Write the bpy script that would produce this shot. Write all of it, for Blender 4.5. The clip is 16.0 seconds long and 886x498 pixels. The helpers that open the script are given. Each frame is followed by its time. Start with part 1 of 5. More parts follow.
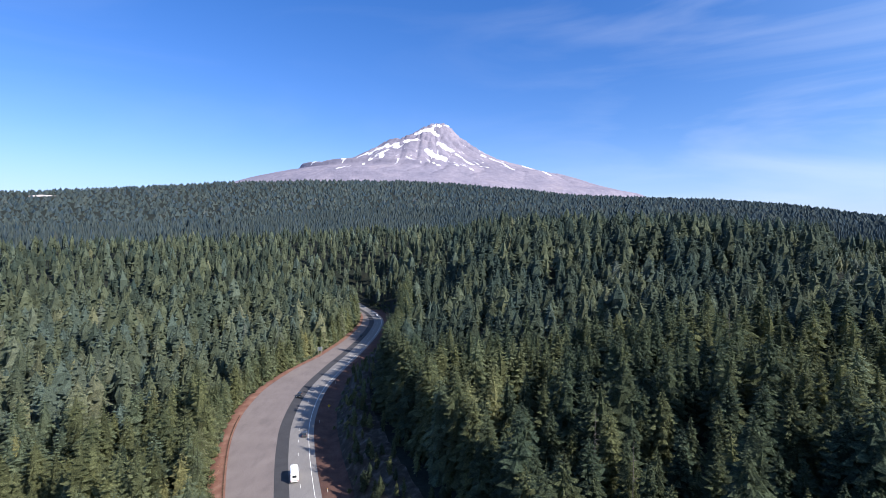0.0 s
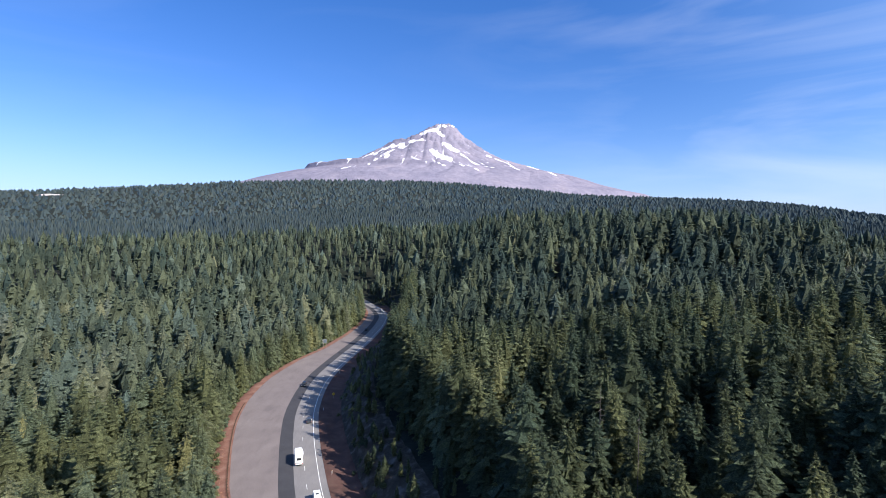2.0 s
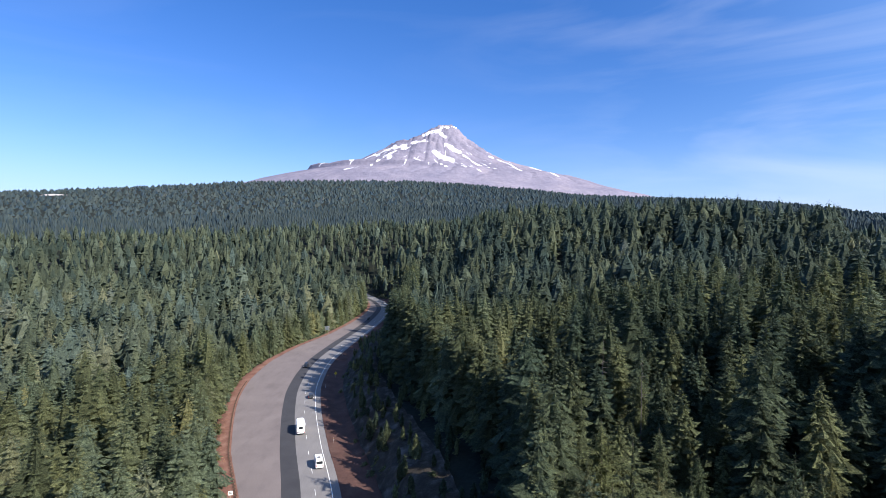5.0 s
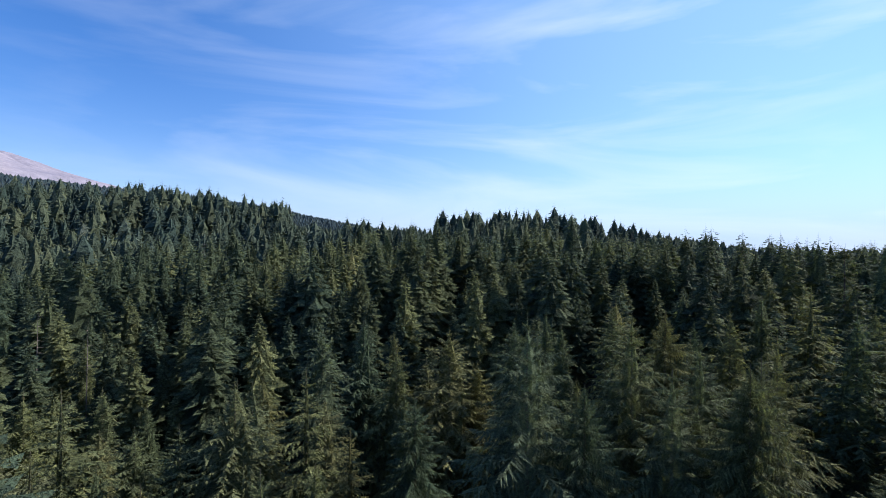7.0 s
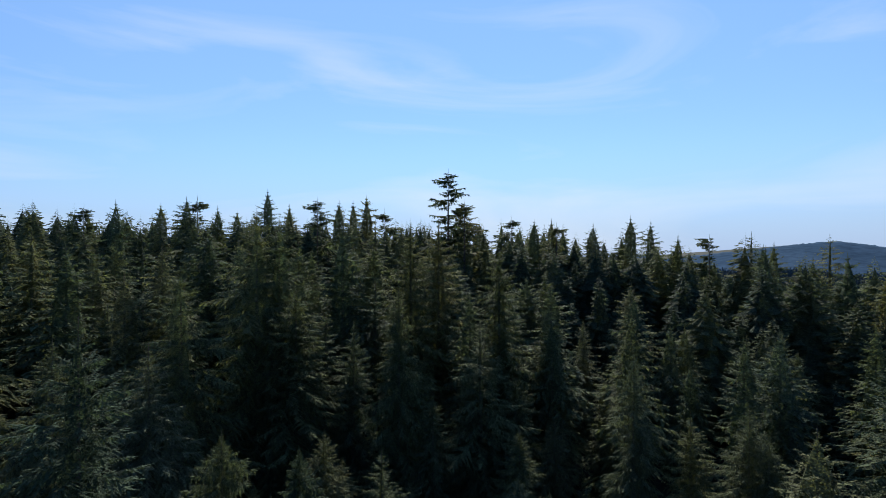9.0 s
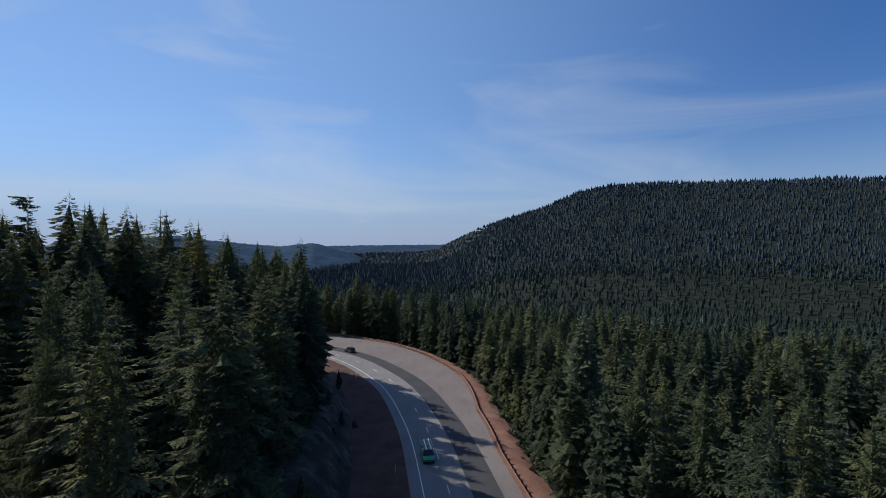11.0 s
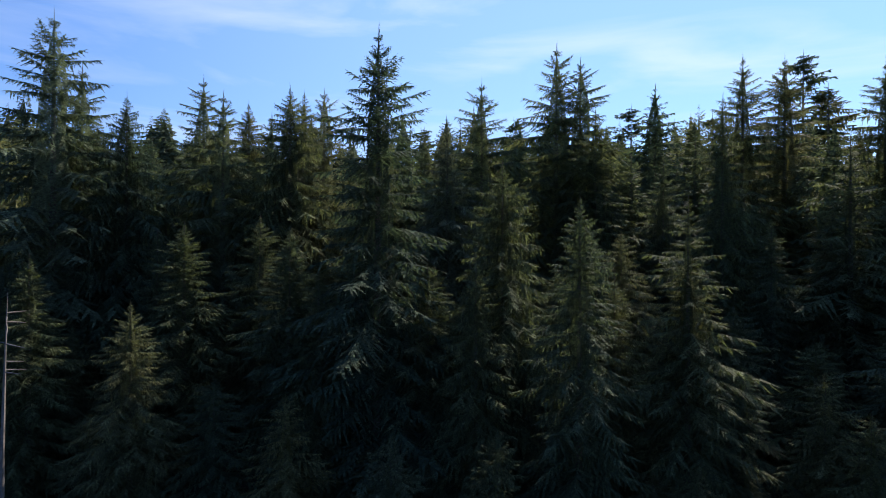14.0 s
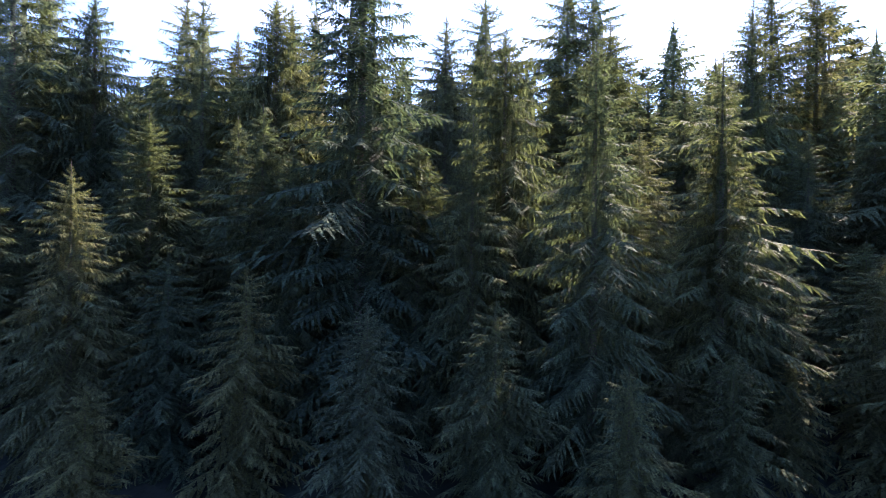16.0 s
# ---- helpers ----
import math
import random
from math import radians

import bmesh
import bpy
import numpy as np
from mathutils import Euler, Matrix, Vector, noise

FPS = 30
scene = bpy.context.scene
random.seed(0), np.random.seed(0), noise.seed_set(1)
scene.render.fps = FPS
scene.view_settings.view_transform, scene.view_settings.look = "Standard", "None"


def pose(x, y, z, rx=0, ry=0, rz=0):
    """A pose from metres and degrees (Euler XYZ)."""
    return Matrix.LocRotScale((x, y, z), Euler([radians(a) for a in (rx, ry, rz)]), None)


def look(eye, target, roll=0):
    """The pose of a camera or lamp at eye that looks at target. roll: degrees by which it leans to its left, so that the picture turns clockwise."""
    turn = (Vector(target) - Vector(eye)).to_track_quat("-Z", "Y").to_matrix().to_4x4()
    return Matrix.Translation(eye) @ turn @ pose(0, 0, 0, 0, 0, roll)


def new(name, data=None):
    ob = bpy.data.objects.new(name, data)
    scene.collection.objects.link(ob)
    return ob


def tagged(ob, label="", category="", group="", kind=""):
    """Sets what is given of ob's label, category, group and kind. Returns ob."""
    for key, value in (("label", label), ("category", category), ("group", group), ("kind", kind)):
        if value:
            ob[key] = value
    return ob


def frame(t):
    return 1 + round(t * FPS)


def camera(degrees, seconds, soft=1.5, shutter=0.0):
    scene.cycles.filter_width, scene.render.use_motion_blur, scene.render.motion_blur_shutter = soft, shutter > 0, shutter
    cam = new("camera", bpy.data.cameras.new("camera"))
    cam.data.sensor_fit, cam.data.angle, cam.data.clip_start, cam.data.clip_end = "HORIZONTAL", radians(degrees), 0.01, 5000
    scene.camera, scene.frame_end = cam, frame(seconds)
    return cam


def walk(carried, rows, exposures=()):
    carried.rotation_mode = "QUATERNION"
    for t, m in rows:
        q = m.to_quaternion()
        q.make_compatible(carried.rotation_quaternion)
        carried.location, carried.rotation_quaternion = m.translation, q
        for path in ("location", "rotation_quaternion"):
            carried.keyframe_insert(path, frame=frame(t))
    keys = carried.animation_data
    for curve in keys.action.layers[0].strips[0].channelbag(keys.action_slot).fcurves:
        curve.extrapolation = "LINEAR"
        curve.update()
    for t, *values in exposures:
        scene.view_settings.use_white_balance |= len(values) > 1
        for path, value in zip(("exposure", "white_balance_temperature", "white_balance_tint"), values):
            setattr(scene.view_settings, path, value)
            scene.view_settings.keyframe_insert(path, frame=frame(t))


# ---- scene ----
cam = camera(80.7, 16.0, soft=0.85)

PATH = [
    (0, (0.00, 0.00, 71.64), (-0.12, 100.00, 70.77), 0.05),
    (0.5, (-0.25, 0.32, 70.72), (-0.77, 100.31, 69.89), 0.16),
    (1, (-0.20, 0.36, 69.51), (-1.01, 100.35, 68.68), 0.13),
    (1.5, (-0.02, 0.26, 67.97), (-0.99, 100.25, 67.19), 0.13),
    (2, (0.07, 0.11, 66.32), (-1.01, 100.10, 65.62), 0.17),
    (2.5, (0.06, -0.03, 64.63), (-1.07, 99.96, 64.01), 0.25),
    (3, (0.04, 0.00, 62.88), (-1.37, 99.99, 62.39), 0.27),
    (5.3, (0.24, 0.44, 55.09), (-1.33, 100.42, 54.88), 0.11),
    (5.5, (0.25, 0.47, 54.41), (-1.33, 100.46, 54.22), 0.10),
    (5.6, (0.61, 0.43, 54.07), (8.28, 100.13, 53.90), 0.12),
    (5.8, (1.32, 0.33, 53.40), (30.22, 96.06, 53.25), 0.17),
    (6, (2.03, 0.23, 52.73), (54.43, 85.40, 52.61), 0.21),
    (6.5, (2.63, 0.29, 50.83), (78.93, 64.93, 50.57), 0.30),
    (7, (3.30, -0.39, 49.08), (82.52, 60.64, 48.91), 0.33),
    (7.5, (4.37, -2.06, 47.43), (83.31, 59.33, 47.33), 0.29),
    (7.7, (4.71, -3.29, 46.79), (87.12, 53.35, 46.65), 0.21),
    (7.8, (4.88, -3.91, 46.47), (91.91, 45.34, 46.31), 0.16),
    (8, (5.21, -5.13, 45.83), (102.79, 16.73, 45.63), 0.08),
    (8.1, (5.10, -5.64, 45.51), (105.00, -1.07, 46.29), -0.02),
    (8.5, (3.67, -7.34, 44.19), (99.63, -35.47, 44.64), -0.02),
    (9, (1.16, -8.14, 42.52), (87.47, -58.65, 42.59), -0.08),
    (9.3, (-0.52, -8.53, 41.50), (82.03, -64.97, 41.16), 0.34),
    (9.4, (-0.90, -8.51, 41.15), (72.20, -76.76, 40.67), 0.13),
    (9.5, (-1.21, -8.46, 40.81), (58.09, -88.99, 40.26), 0.23),
    (9.6, (-1.22, -8.58, 40.46), (40.09, -99.65, 39.89), 0.21),
    (9.7, (-1.24, -8.70, 40.12), (20.92, -106.21, 39.52), 0.19),
    (10, (-1.28, -9.06, 39.10), (-11.73, -108.51, 38.41), 0.13),
    (10.4, (-1.34, -9.54, 37.74), (-35.54, -103.50, 36.93), 0.06),
    (10.8, (-1.40, -10.02, 36.37), (-25.59, -107.04, 35.45), -0.02),
    (11.2, (-1.45, -10.49, 35.01), (14.19, -109.26, 33.97), -0.10),
    (11.5, (-1.50, -10.85, 33.98), (53.69, -94.24, 32.87), -0.15),
    (11.8, (-1.54, -11.21, 32.96), (86.26, -59.06, 31.76), -0.21),
    (12, (-1.50, -10.34, 32.27), (97.10, -26.98, 31.72), -0.63),
    (12.5, (-1.36, -11.55, 30.47), (98.10, -1.18, 30.46), -0.22),
    (13, (0.00, -11.57, 28.87), (99.53, -1.86, 29.13), 0.07),
    (13.5, (2.35, -11.37, 27.41), (102.11, -4.50, 27.68), 0.20),
    (14, (5.09, -11.31, 25.97), (104.84, -4.23, 26.21), 0.31),
    (14.5, (7.35, -11.34, 24.53), (107.08, -3.92, 24.50), 0.47),
    (15, (8.43, -11.46, 22.94), (108.13, -3.67, 22.67), 0.59),
    (15.5, (8.87, -11.73, 21.35), (108.52, -3.34, 21.05), 0.67),
    (16, (9.04, -11.81, 19.76), (108.67, -3.30, 19.68), 0.80),
]
EXPOSURES = [(0, 0.85, 6250, 14), (6, 0.85, 6250, 14), (7, 0.85, 6300, 10), (7.5, 0.72, 6300, 9), (8, 0.75, 6350, 8), (9, 0.42, 6250, 8), (9.5, 0.12, 6250, 8), (9.8, -0.15, 6300, 8), (10.8, -0.1, 6300, 10), (11.8, 0.3, 6400, 12), (13, 0.45, 6400, 13), (14, 0.85, 6400, 14), (14.5, 1.15, 6450, 16), (15, 1.6, 6550, 20), (16, 2.65, 6650, 28)]
walk(cam, [(t, look(eye, target, roll)) for t, eye, target, roll in PATH], EXPOSURES)

# ---- world and sun ----
SUN_AZ, SUN_EL = 125.0, 36.0          # clockwise from +y, and above the horizon
world = bpy.data.worlds.new("world")
scene.world = world
world.use_nodes = True
nt = world.node_tree
nt.nodes.clear()
w_out = nt.nodes.new("ShaderNodeOutputWorld")
w_bg = nt.nodes.new("ShaderNodeBackground")
sky = nt.nodes.new("ShaderNodeTexSky")
sky.sky_type = "NISHITA"
sky.sun_disc = False
sky.sun_elevation = radians(SUN_EL)
sky.sun_rotation = radians(SUN_AZ)
sky.altitude = 600
sky.air_density, sky.dust_density, sky.ozone_density = 1.2, 0.0, 3.0
# thin cirrus: streaks stretched across the sky's direction
w_co = nt.nodes.new("ShaderNodeTexCoord")
w_map = nt.nodes.new("ShaderNodeMapping")
w_map.inputs["Scale"].default_value = (1.2, 1.2, 6.0)
w_map.inputs["Rotation"].default_value = (0.12, -0.1, 0.6)
w_noise = nt.nodes.new("ShaderNodeTexNoise")
w_noise.inputs["Scale"].default_value = 1.3
w_noise.inputs["Detail"].default_value = 7.0
w_noise.inputs["Roughness"].default_value = 0.52
w_noise.inputs["Distortion"].default_value = 1.1
w_ramp = nt.nodes.new("ShaderNodeMapRange")
w_ramp.inputs["From Min"].default_value = 0.47
w_ramp.inputs["From Max"].default_value = 0.8
w_ramp.inputs["To Max"].default_value = 0.55
# more cloud on the sunny side of the sky
w_dot = nt.nodes.new("ShaderNodeVectorMath")
w_dot.operation = "DOT_PRODUCT"
w_dot.inputs[1].default_value = (math.sin(radians(SUN_AZ)), math.cos(radians(SUN_AZ)), 0.0)
w_side = nt.nodes.new("ShaderNodeMapRange")
w_side.inputs["From Min"].default_value = -0.55
w_side.inputs["From Max"].default_value = 0.7
w_side.inputs["To Min"].default_value = 0.08
w_mul = nt.nodes.new("ShaderNodeMath")
w_mul.operation = "MULTIPLY"
w_mix = nt.nodes.new("ShaderNodeMix")
w_mix.data_type = "RGBA"
w_mix.inputs["B"].default_value = (9.0, 9.6, 10.4, 1)
nt.links.new(w_co.outputs["Generated"], w_map.inputs["Vector"])
nt.links.new(w_map.outputs["Vector"], w_noise.inputs["Vector"])
nt.links.new(w_noise.outputs["Fac"], w_ramp.inputs["Value"])
nt.links.new(w_co.outputs["Generated"], w_dot.inputs[0])
nt.links.new(w_dot.outputs["Value"], w_side.inputs["Value"])
nt.links.new(w_ramp.outputs["Result"], w_mul.inputs[0])
nt.links.new(w_side.outputs["Result"], w_mul.inputs[1])
nt.links.new(w_mul.outputs["Value"], w_mix.inputs["Factor"])
w_sat = nt.nodes.new("ShaderNodeHueSaturation")
w_sat.inputs["Saturation"].default_value = 1.3
w_sat.inputs["Value"].default_value = 1.15
nt.links.new(sky.outputs["Color"], w_sat.inputs["Color"])
w_blue = nt.nodes.new("ShaderNodeMix")
w_blue.data_type, w_blue.blend_type = "RGBA", "MULTIPLY"
w_blue.inputs["Factor"].default_value = 1.0
w_blue.inputs["B"].default_value = (1.0, 0.96, 1.25, 1)
nt.links.new(w_sat.outputs["Color"], w_blue.inputs["A"])
# the veil of thin cloud brightens round the sun
w_sun = nt.nodes.new("ShaderNodeVectorMath")
w_sun.operation = "DOT_PRODUCT"
w_sun.inputs[1].default_value = (math.sin(radians(SUN_AZ)) * math.cos(radians(SUN_EL)), math.cos(radians(SUN_AZ)) * math.cos(radians(SUN_EL)), math.sin(radians(SUN_EL)))
w_glow = nt.nodes.new("ShaderNodeMapRange")
w_glow.interpolation_type = "SMOOTHSTEP"
w_glow.inputs["From Min"].default_value = -0.05
w_glow.inputs["From Max"].default_value = 1.0
w_glow.inputs["To Max"].default_value = 0.4
w_veil = nt.nodes.new("ShaderNodeMix")
w_veil.data_type = "RGBA"
w_veil.inputs["B"].default_value = (7.0, 10.2, 14.0, 1)
nt.links.new(w_co.outputs["Generated"], w_sun.inputs[0])
nt.links.new(w_sun.outputs["Value"], w_glow.inputs["Value"])
nt.links.new(w_glow.outputs["Result"], w_veil.inputs["Factor"])
nt.links.new(w_blue.outputs["Result"], w_veil.inputs["A"])
# pale haze low over the horizon
w_sep = nt.nodes.new("ShaderNodeSeparateXYZ")
w_low = nt.nodes.new("ShaderNodeMapRange")
w_low.interpolation_type = "SMOOTHSTEP"
w_low.inputs["From Min"].default_value = 0.2
w_low.inputs["From Max"].default_value = -0.02
w_low.inputs["To Max"].default_value = 0.8
w_haze = nt.nodes.new("ShaderNodeMix")
w_haze.data_type = "RGBA"
w_haze.inputs["B"].default_value = (3.6, 5.5, 8.9, 1)
nt.links.new(w_co.outputs["Generated"], w_sep.inputs["Vector"])
nt.links.new(w_sep.outputs["Z"], w_low.inputs["Value"])
nt.links.new(w_low.outputs["Result"], w_haze.inputs["Factor"])
nt.links.new(w_veil.outputs["Result"], w_haze.inputs["A"])
nt.links.new(w_haze.outputs["Result"], w_mix.inputs["A"])
nt.links.new(w_mix.outputs["Result"], w_bg.inputs["Color"])
nt.links.new(w_bg.outputs["Background"], w_out.inputs["Surface"])
w_bg.inputs["Strength"].default_value = 0.067

sun = new("sun", bpy.data.lights.new("sun", "SUN"))
sun.data.energy = 5.0
sun.data.angle = radians(0.53)
sun.data.color = (1.0, 0.92, 0.79)
_d = Vector((math.sin(radians(SUN_AZ)) * math.cos(radians(SUN_EL)), math.cos(radians(SUN_AZ)) * math.cos(radians(SUN_EL)), math.sin(radians(SUN_EL))))
sun.matrix_basis = look(_d * 100, (0, 0, 0))


# ---- materials ----
def material(name, rough=0.8, metal=0.0, spec=0.3):
    """A node material: returns it with its tree and its principled node."""
    m = bpy.data.materials.new(name)
    m.use_nodes = True
    t = m.node_tree
    b = t.nodes["Principled BSDF"]
    b.inputs["Roughness"].default_value = rough
    b.inputs["Metallic"].default_value = metal
    b.inputs["Specular IOR Level"].default_value = spec
    return m, t, b


def noise_node(t, scale, detail=4.0, rough=0.55, stretch=None, generated=False):
    co = t.nodes.new("ShaderNodeTexCoord")
    n = t.nodes.new("ShaderNodeTexNoise")
    n.inputs["Scale"].default_value = scale
    n.inputs["Detail"].default_value = detail
    n.inputs["Roughness"].default_value = rough
    out = co.outputs["Object"]
    if stretch:
        mp = t.nodes.new("ShaderNodeMapping")
        mp.inputs["Scale"].default_value = stretch
        t.links.new(out, mp.inputs["Vector"])
        out = mp.outputs["Vector"]
    t.links.new(out, n.inputs["Vector"])
    return n.outputs["Fac"]


def ramp_node(t, fac, stops):
    r = t.nodes.new("ShaderNodeValToRGB")
    e = r.color_ramp.elements
    while len(e) < len(stops):
        e.new(0.5)
    for k, (p, c) in zip(e, stops):
        k.position, k.color = p, (*c, 1)
    t.links.new(fac, r.inputs["Fac"])
    return r.outputs["Color"]


def mix_node(t, fac, a, b, kind="MIX"):
    m = t.nodes.new("ShaderNodeMix")
    m.data_type, m.blend_type = "RGBA", kind
    for socket, v in (("Factor", fac), ("A", a), ("B", b)):
        if isinstance(v, (int, float)):
            m.inputs[socket].default_value = v
        elif isinstance(v, tuple):
            m.inputs[socket].default_value = (*v, 1)
        else:
            t.links.new(v, m.inputs[socket])
    return m.outputs["Result"]


def bump_node(t, b, height, strength, distance):
    n = t.nodes.new("ShaderNodeBump")
    n.inputs["Strength"].default_value = strength
    n.inputs["Distance"].default_value = distance
    t.links.new(height, n.inputs["Height"])
    t.links.new(n.outputs["Normal"], b.inputs["Normal"])


def rough_surface(name, stops, scale, fine, rough=0.9, bump=0.4, depth=0.03, spec=0.2):
    """Two scales of noise: patches of colour and fine grain, with relief."""
    m, t, b = material(name, rough, spec=spec)
    big, small = noise_node(t, scale, 5), noise_node(t, fine, 3)
    c = ramp_node(t, big, stops)
    g = ramp_node(t, small, [(0.3, (0.72, 0.72, 0.72)), (0.7, (1.18, 1.18, 1.18))])
    c = mix_node(t, 1.0, c, g, "MULTIPLY")
    t.links.new(c, b.inputs["Base Color"])
    bump_node(t, b, small, bump, depth)
    return m


def plain(name, colour, rough=0.6, metal=0.0, vary=0.12, scale=3.0, spec=0.4):
    """Paint or metal with slight wear."""
    m, t, b = material(name, rough, metal, spec)
    n = noise_node(t, scale, 5)
    lo, hi = tuple(v * (1 - vary) for v in colour), tuple(min(1, v * (1 + vary)) for v in colour)
    t.links.new(ramp_node(t, n, [(0.3, lo), (0.7, hi)]), b.inputs["Base Color"])
    return m


def foliage(name, stops, attribute, cut=0.0, vary=0.42, gap=0.545, grain=0.0):
    """Needles: the hue differs from tree to tree, the sprays let some light through, and fine gaps part them into twigs."""
    m, t, b = material(name, 0.8, spec=0.12)
    if attribute:
        a = t.nodes.new("ShaderNodeAttribute")
        a.attribute_name = "tint"
        fac = a.outputs["Fac"]
    else:
        a = t.nodes.new("ShaderNodeObjectInfo")
        fac = a.outputs["Random"]
    c = ramp_node(t, fac, stops)
    isl = t.nodes.new("ShaderNodeNewGeometry")
    v = ramp_node(t, isl.outputs["Random Per Island"], [(0.0, (1 - vary, 1 - vary, 1 - vary * 1.1)), (1.0, (1 + vary, 1 + vary * 0.95, 1 + vary * 0.7))])
    c = mix_node(t, 1.0, c, v, "MULTIPLY")
    if grain:                                  # clumps of needles and the shadow gaps between, painted in tone, with relief
        twigs = noise_node(t, grain, 3, 0.7, (1, 1, 1.8))
        c = mix_node(t, 1.0, c, ramp_node(t, twigs, [(0.32, (0.55, 0.57, 0.6)), (0.5, (1.1, 1.1, 1.1)), (0.68, (1.85, 1.8, 1.65))]), "MULTIPLY")
        bump_node(t, b, twigs, 0.9, 1.2 / grain)
    t.links.new(c, b.inputs["Base Color"])
    tr = t.nodes.new("ShaderNodeBsdfTranslucent")
    warm = mix_node(t, 1.0, c, (1.12, 1.12, 0.75), "MULTIPLY")
    t.links.new(warm, tr.inputs["Color"])
    mx = t.nodes.new("ShaderNodeMixShader")
    mx.inputs["Fac"].default_value = 0.36
    t.links.new(b.outputs["BSDF"], mx.inputs[1])
    t.links.new(tr.outputs["BSDF"], mx.inputs[2])
    out = mx.outputs["Shader"]
    if cut:
        gaps = noise_node(t, cut, 2, 0.6, (1, 1, 2.2))
        edge = t.nodes.new("ShaderNodeMath")
        edge.operation = "GREATER_THAN"
        edge.inputs[1].default_value = gap
        t.links.new(gaps, edge.inputs[0])
        clear = t.nodes.new("ShaderNodeBsdfTransparent")
        m2 = t.nodes.new("ShaderNodeMixShader")
        t.links.new(edge.outputs["Value"], m2.inputs["Fac"])
        t.links.new(out, m2.inputs[1])
        t.links.new(clear.outputs["BSDF"], m2.inputs[2])
        out = m2.outputs["Shader"]
    t.links.new(out, t.nodes["Material Output"].inputs["Surface"])
    return m


def smooth_step(p):
    return min(1.0, max(0.0, (p - 0.3) / 0.4))


GREENS = [(0.0, (0.035, 0.055, 0.040)), (0.3, (0.050, 0.067, 0.040)), (0.55, (0.064, 0.077, 0.040)), (0.75, (0.046, 0.066, 0.048)), (0.9, (0.080, 0.086, 0.042)), (1.0, (0.066, 0.080, 0.056))]
# high tints are lightened: paler trees, with their sunlit look put into the colour
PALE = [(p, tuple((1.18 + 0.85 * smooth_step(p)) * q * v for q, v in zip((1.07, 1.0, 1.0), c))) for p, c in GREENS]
# the next two sets shift the needles to blue, painting in distance haze
HAZE_FAR = [(p, tuple((1.0 + 0.6 * smooth_step(p)) * q * v for q, v in zip((1.12, 1.12, 1.42), c))) for p, c in GREENS]
HAZE_SKYLINE = [(p, tuple(1.12 * q * v for q, v in zip((0.96, 1.04, 1.95), c))) for p, c in GREENS]
NEAR = [(p, tuple(1.45 * q * v for q, v in zip((1.06, 1.0, 0.97), c))) for p, c in GREENS]
M_NEEDLE = foliage("conifer needles", NEAR, False, 8.0, grain=4.5)
M_SAPLING = foliage("young conifer needles", NEAR, False, 6.5, grain=4.0)
M_NEEDLE_PLAIN = foliage("massed conifer needles", NEAR, False, 4.5, gap=0.565, grain=2.6)
M_TUFT = foliage("tufted needles of old conifers", NEAR, False, 3.0, gap=0.64, grain=2.6)
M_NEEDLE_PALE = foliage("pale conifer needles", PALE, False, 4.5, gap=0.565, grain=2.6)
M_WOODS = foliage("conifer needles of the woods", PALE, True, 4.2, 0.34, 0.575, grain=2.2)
M_WOODS_SKYLINE = foliage("skyline woods needles tinted for haze", HAZE_SKYLINE, True, 0.0, 0.2)
M_WOODS_FAR = foliage("far woods needles tinted for haze", HAZE_FAR, True, 0.0, 0.25, grain=1.7)
M_BARK = rough_surface("conifer bark", [(0.3, (0.070, 0.057, 0.048)), (0.7, (0.145, 0.124, 0.108))], 1.5, 14, 0.95, 0.8, 0.05)
M_DEADWOOD = rough_surface("bleached dead wood", [(0.3, (0.095, 0.082, 0.072)), (0.7, (0.19, 0.172, 0.157))], 1.0, 12, 0.9)
# the floor's near-black colour takes in the shade under dense trees
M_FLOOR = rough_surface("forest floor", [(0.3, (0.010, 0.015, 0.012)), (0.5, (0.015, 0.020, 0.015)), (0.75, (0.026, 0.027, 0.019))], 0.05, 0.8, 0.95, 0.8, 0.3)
M_ASPHALT = rough_surface("worn grey asphalt", [(0.3, (0.188, 0.180, 0.178)), (0.7, (0.228, 0.218, 0.214))], 0.12, 6, 0.9, 0.25, 0.01)
M_PULLOUT = rough_surface("dusty pullout asphalt", [(0.25, (0.166, 0.143, 0.138)), (0.5, (0.190, 0.162, 0.155)), (0.75, (0.215, 0.186, 0.177))], 0.09, 5, 0.92, 0.25, 0.01)


def stain(mat, scale, stretch, low, high, strength):
    """Long faint stains and worn patches over a surface's own colour."""
    t = mat.node_tree
    b = t.nodes["Principled BSDF"]
    old = b.inputs["Base Color"].links[0].from_socket
    n = noise_node(t, scale, 6, 0.65, stretch)
    t.links.new(mix_node(t, strength, old, ramp_node(t, n, [(0.36, low), (0.5, (1, 1, 1)), (0.68, high)]), "MULTIPLY"), b.inputs["Base Color"])


stain(M_PULLOUT, 0.35, (1.0, 0.25, 1.0), (0.62, 0.62, 0.64), (1.08, 1.06, 1.04), 0.3)
stain(M_ASPHALT, 0.5, (1.4, 0.12, 1.0), (0.72, 0.72, 0.73), (1.06, 1.05, 1.05), 0.3)
M_NEWASPHALT = rough_surface("fresh dark asphalt", [(0.3, (0.048, 0.048, 0.053)), (0.7, (0.062, 0.062, 0.067))], 0.2, 8, 0.85, 0.25, 0.01)
M_LINE = plain("white road paint", (0.74, 0.74, 0.72), 0.7, vary=0.12, scale=1.2)
M_SOIL = rough_surface("red volcanic cinder soil", [(0.3, (0.160, 0.076, 0.054)), (0.55, (0.224, 0.116, 0.084)), (0.8, (0.288, 0.188, 0.148))], 0.22, 3.5, 0.95, 0.6, 0.08)
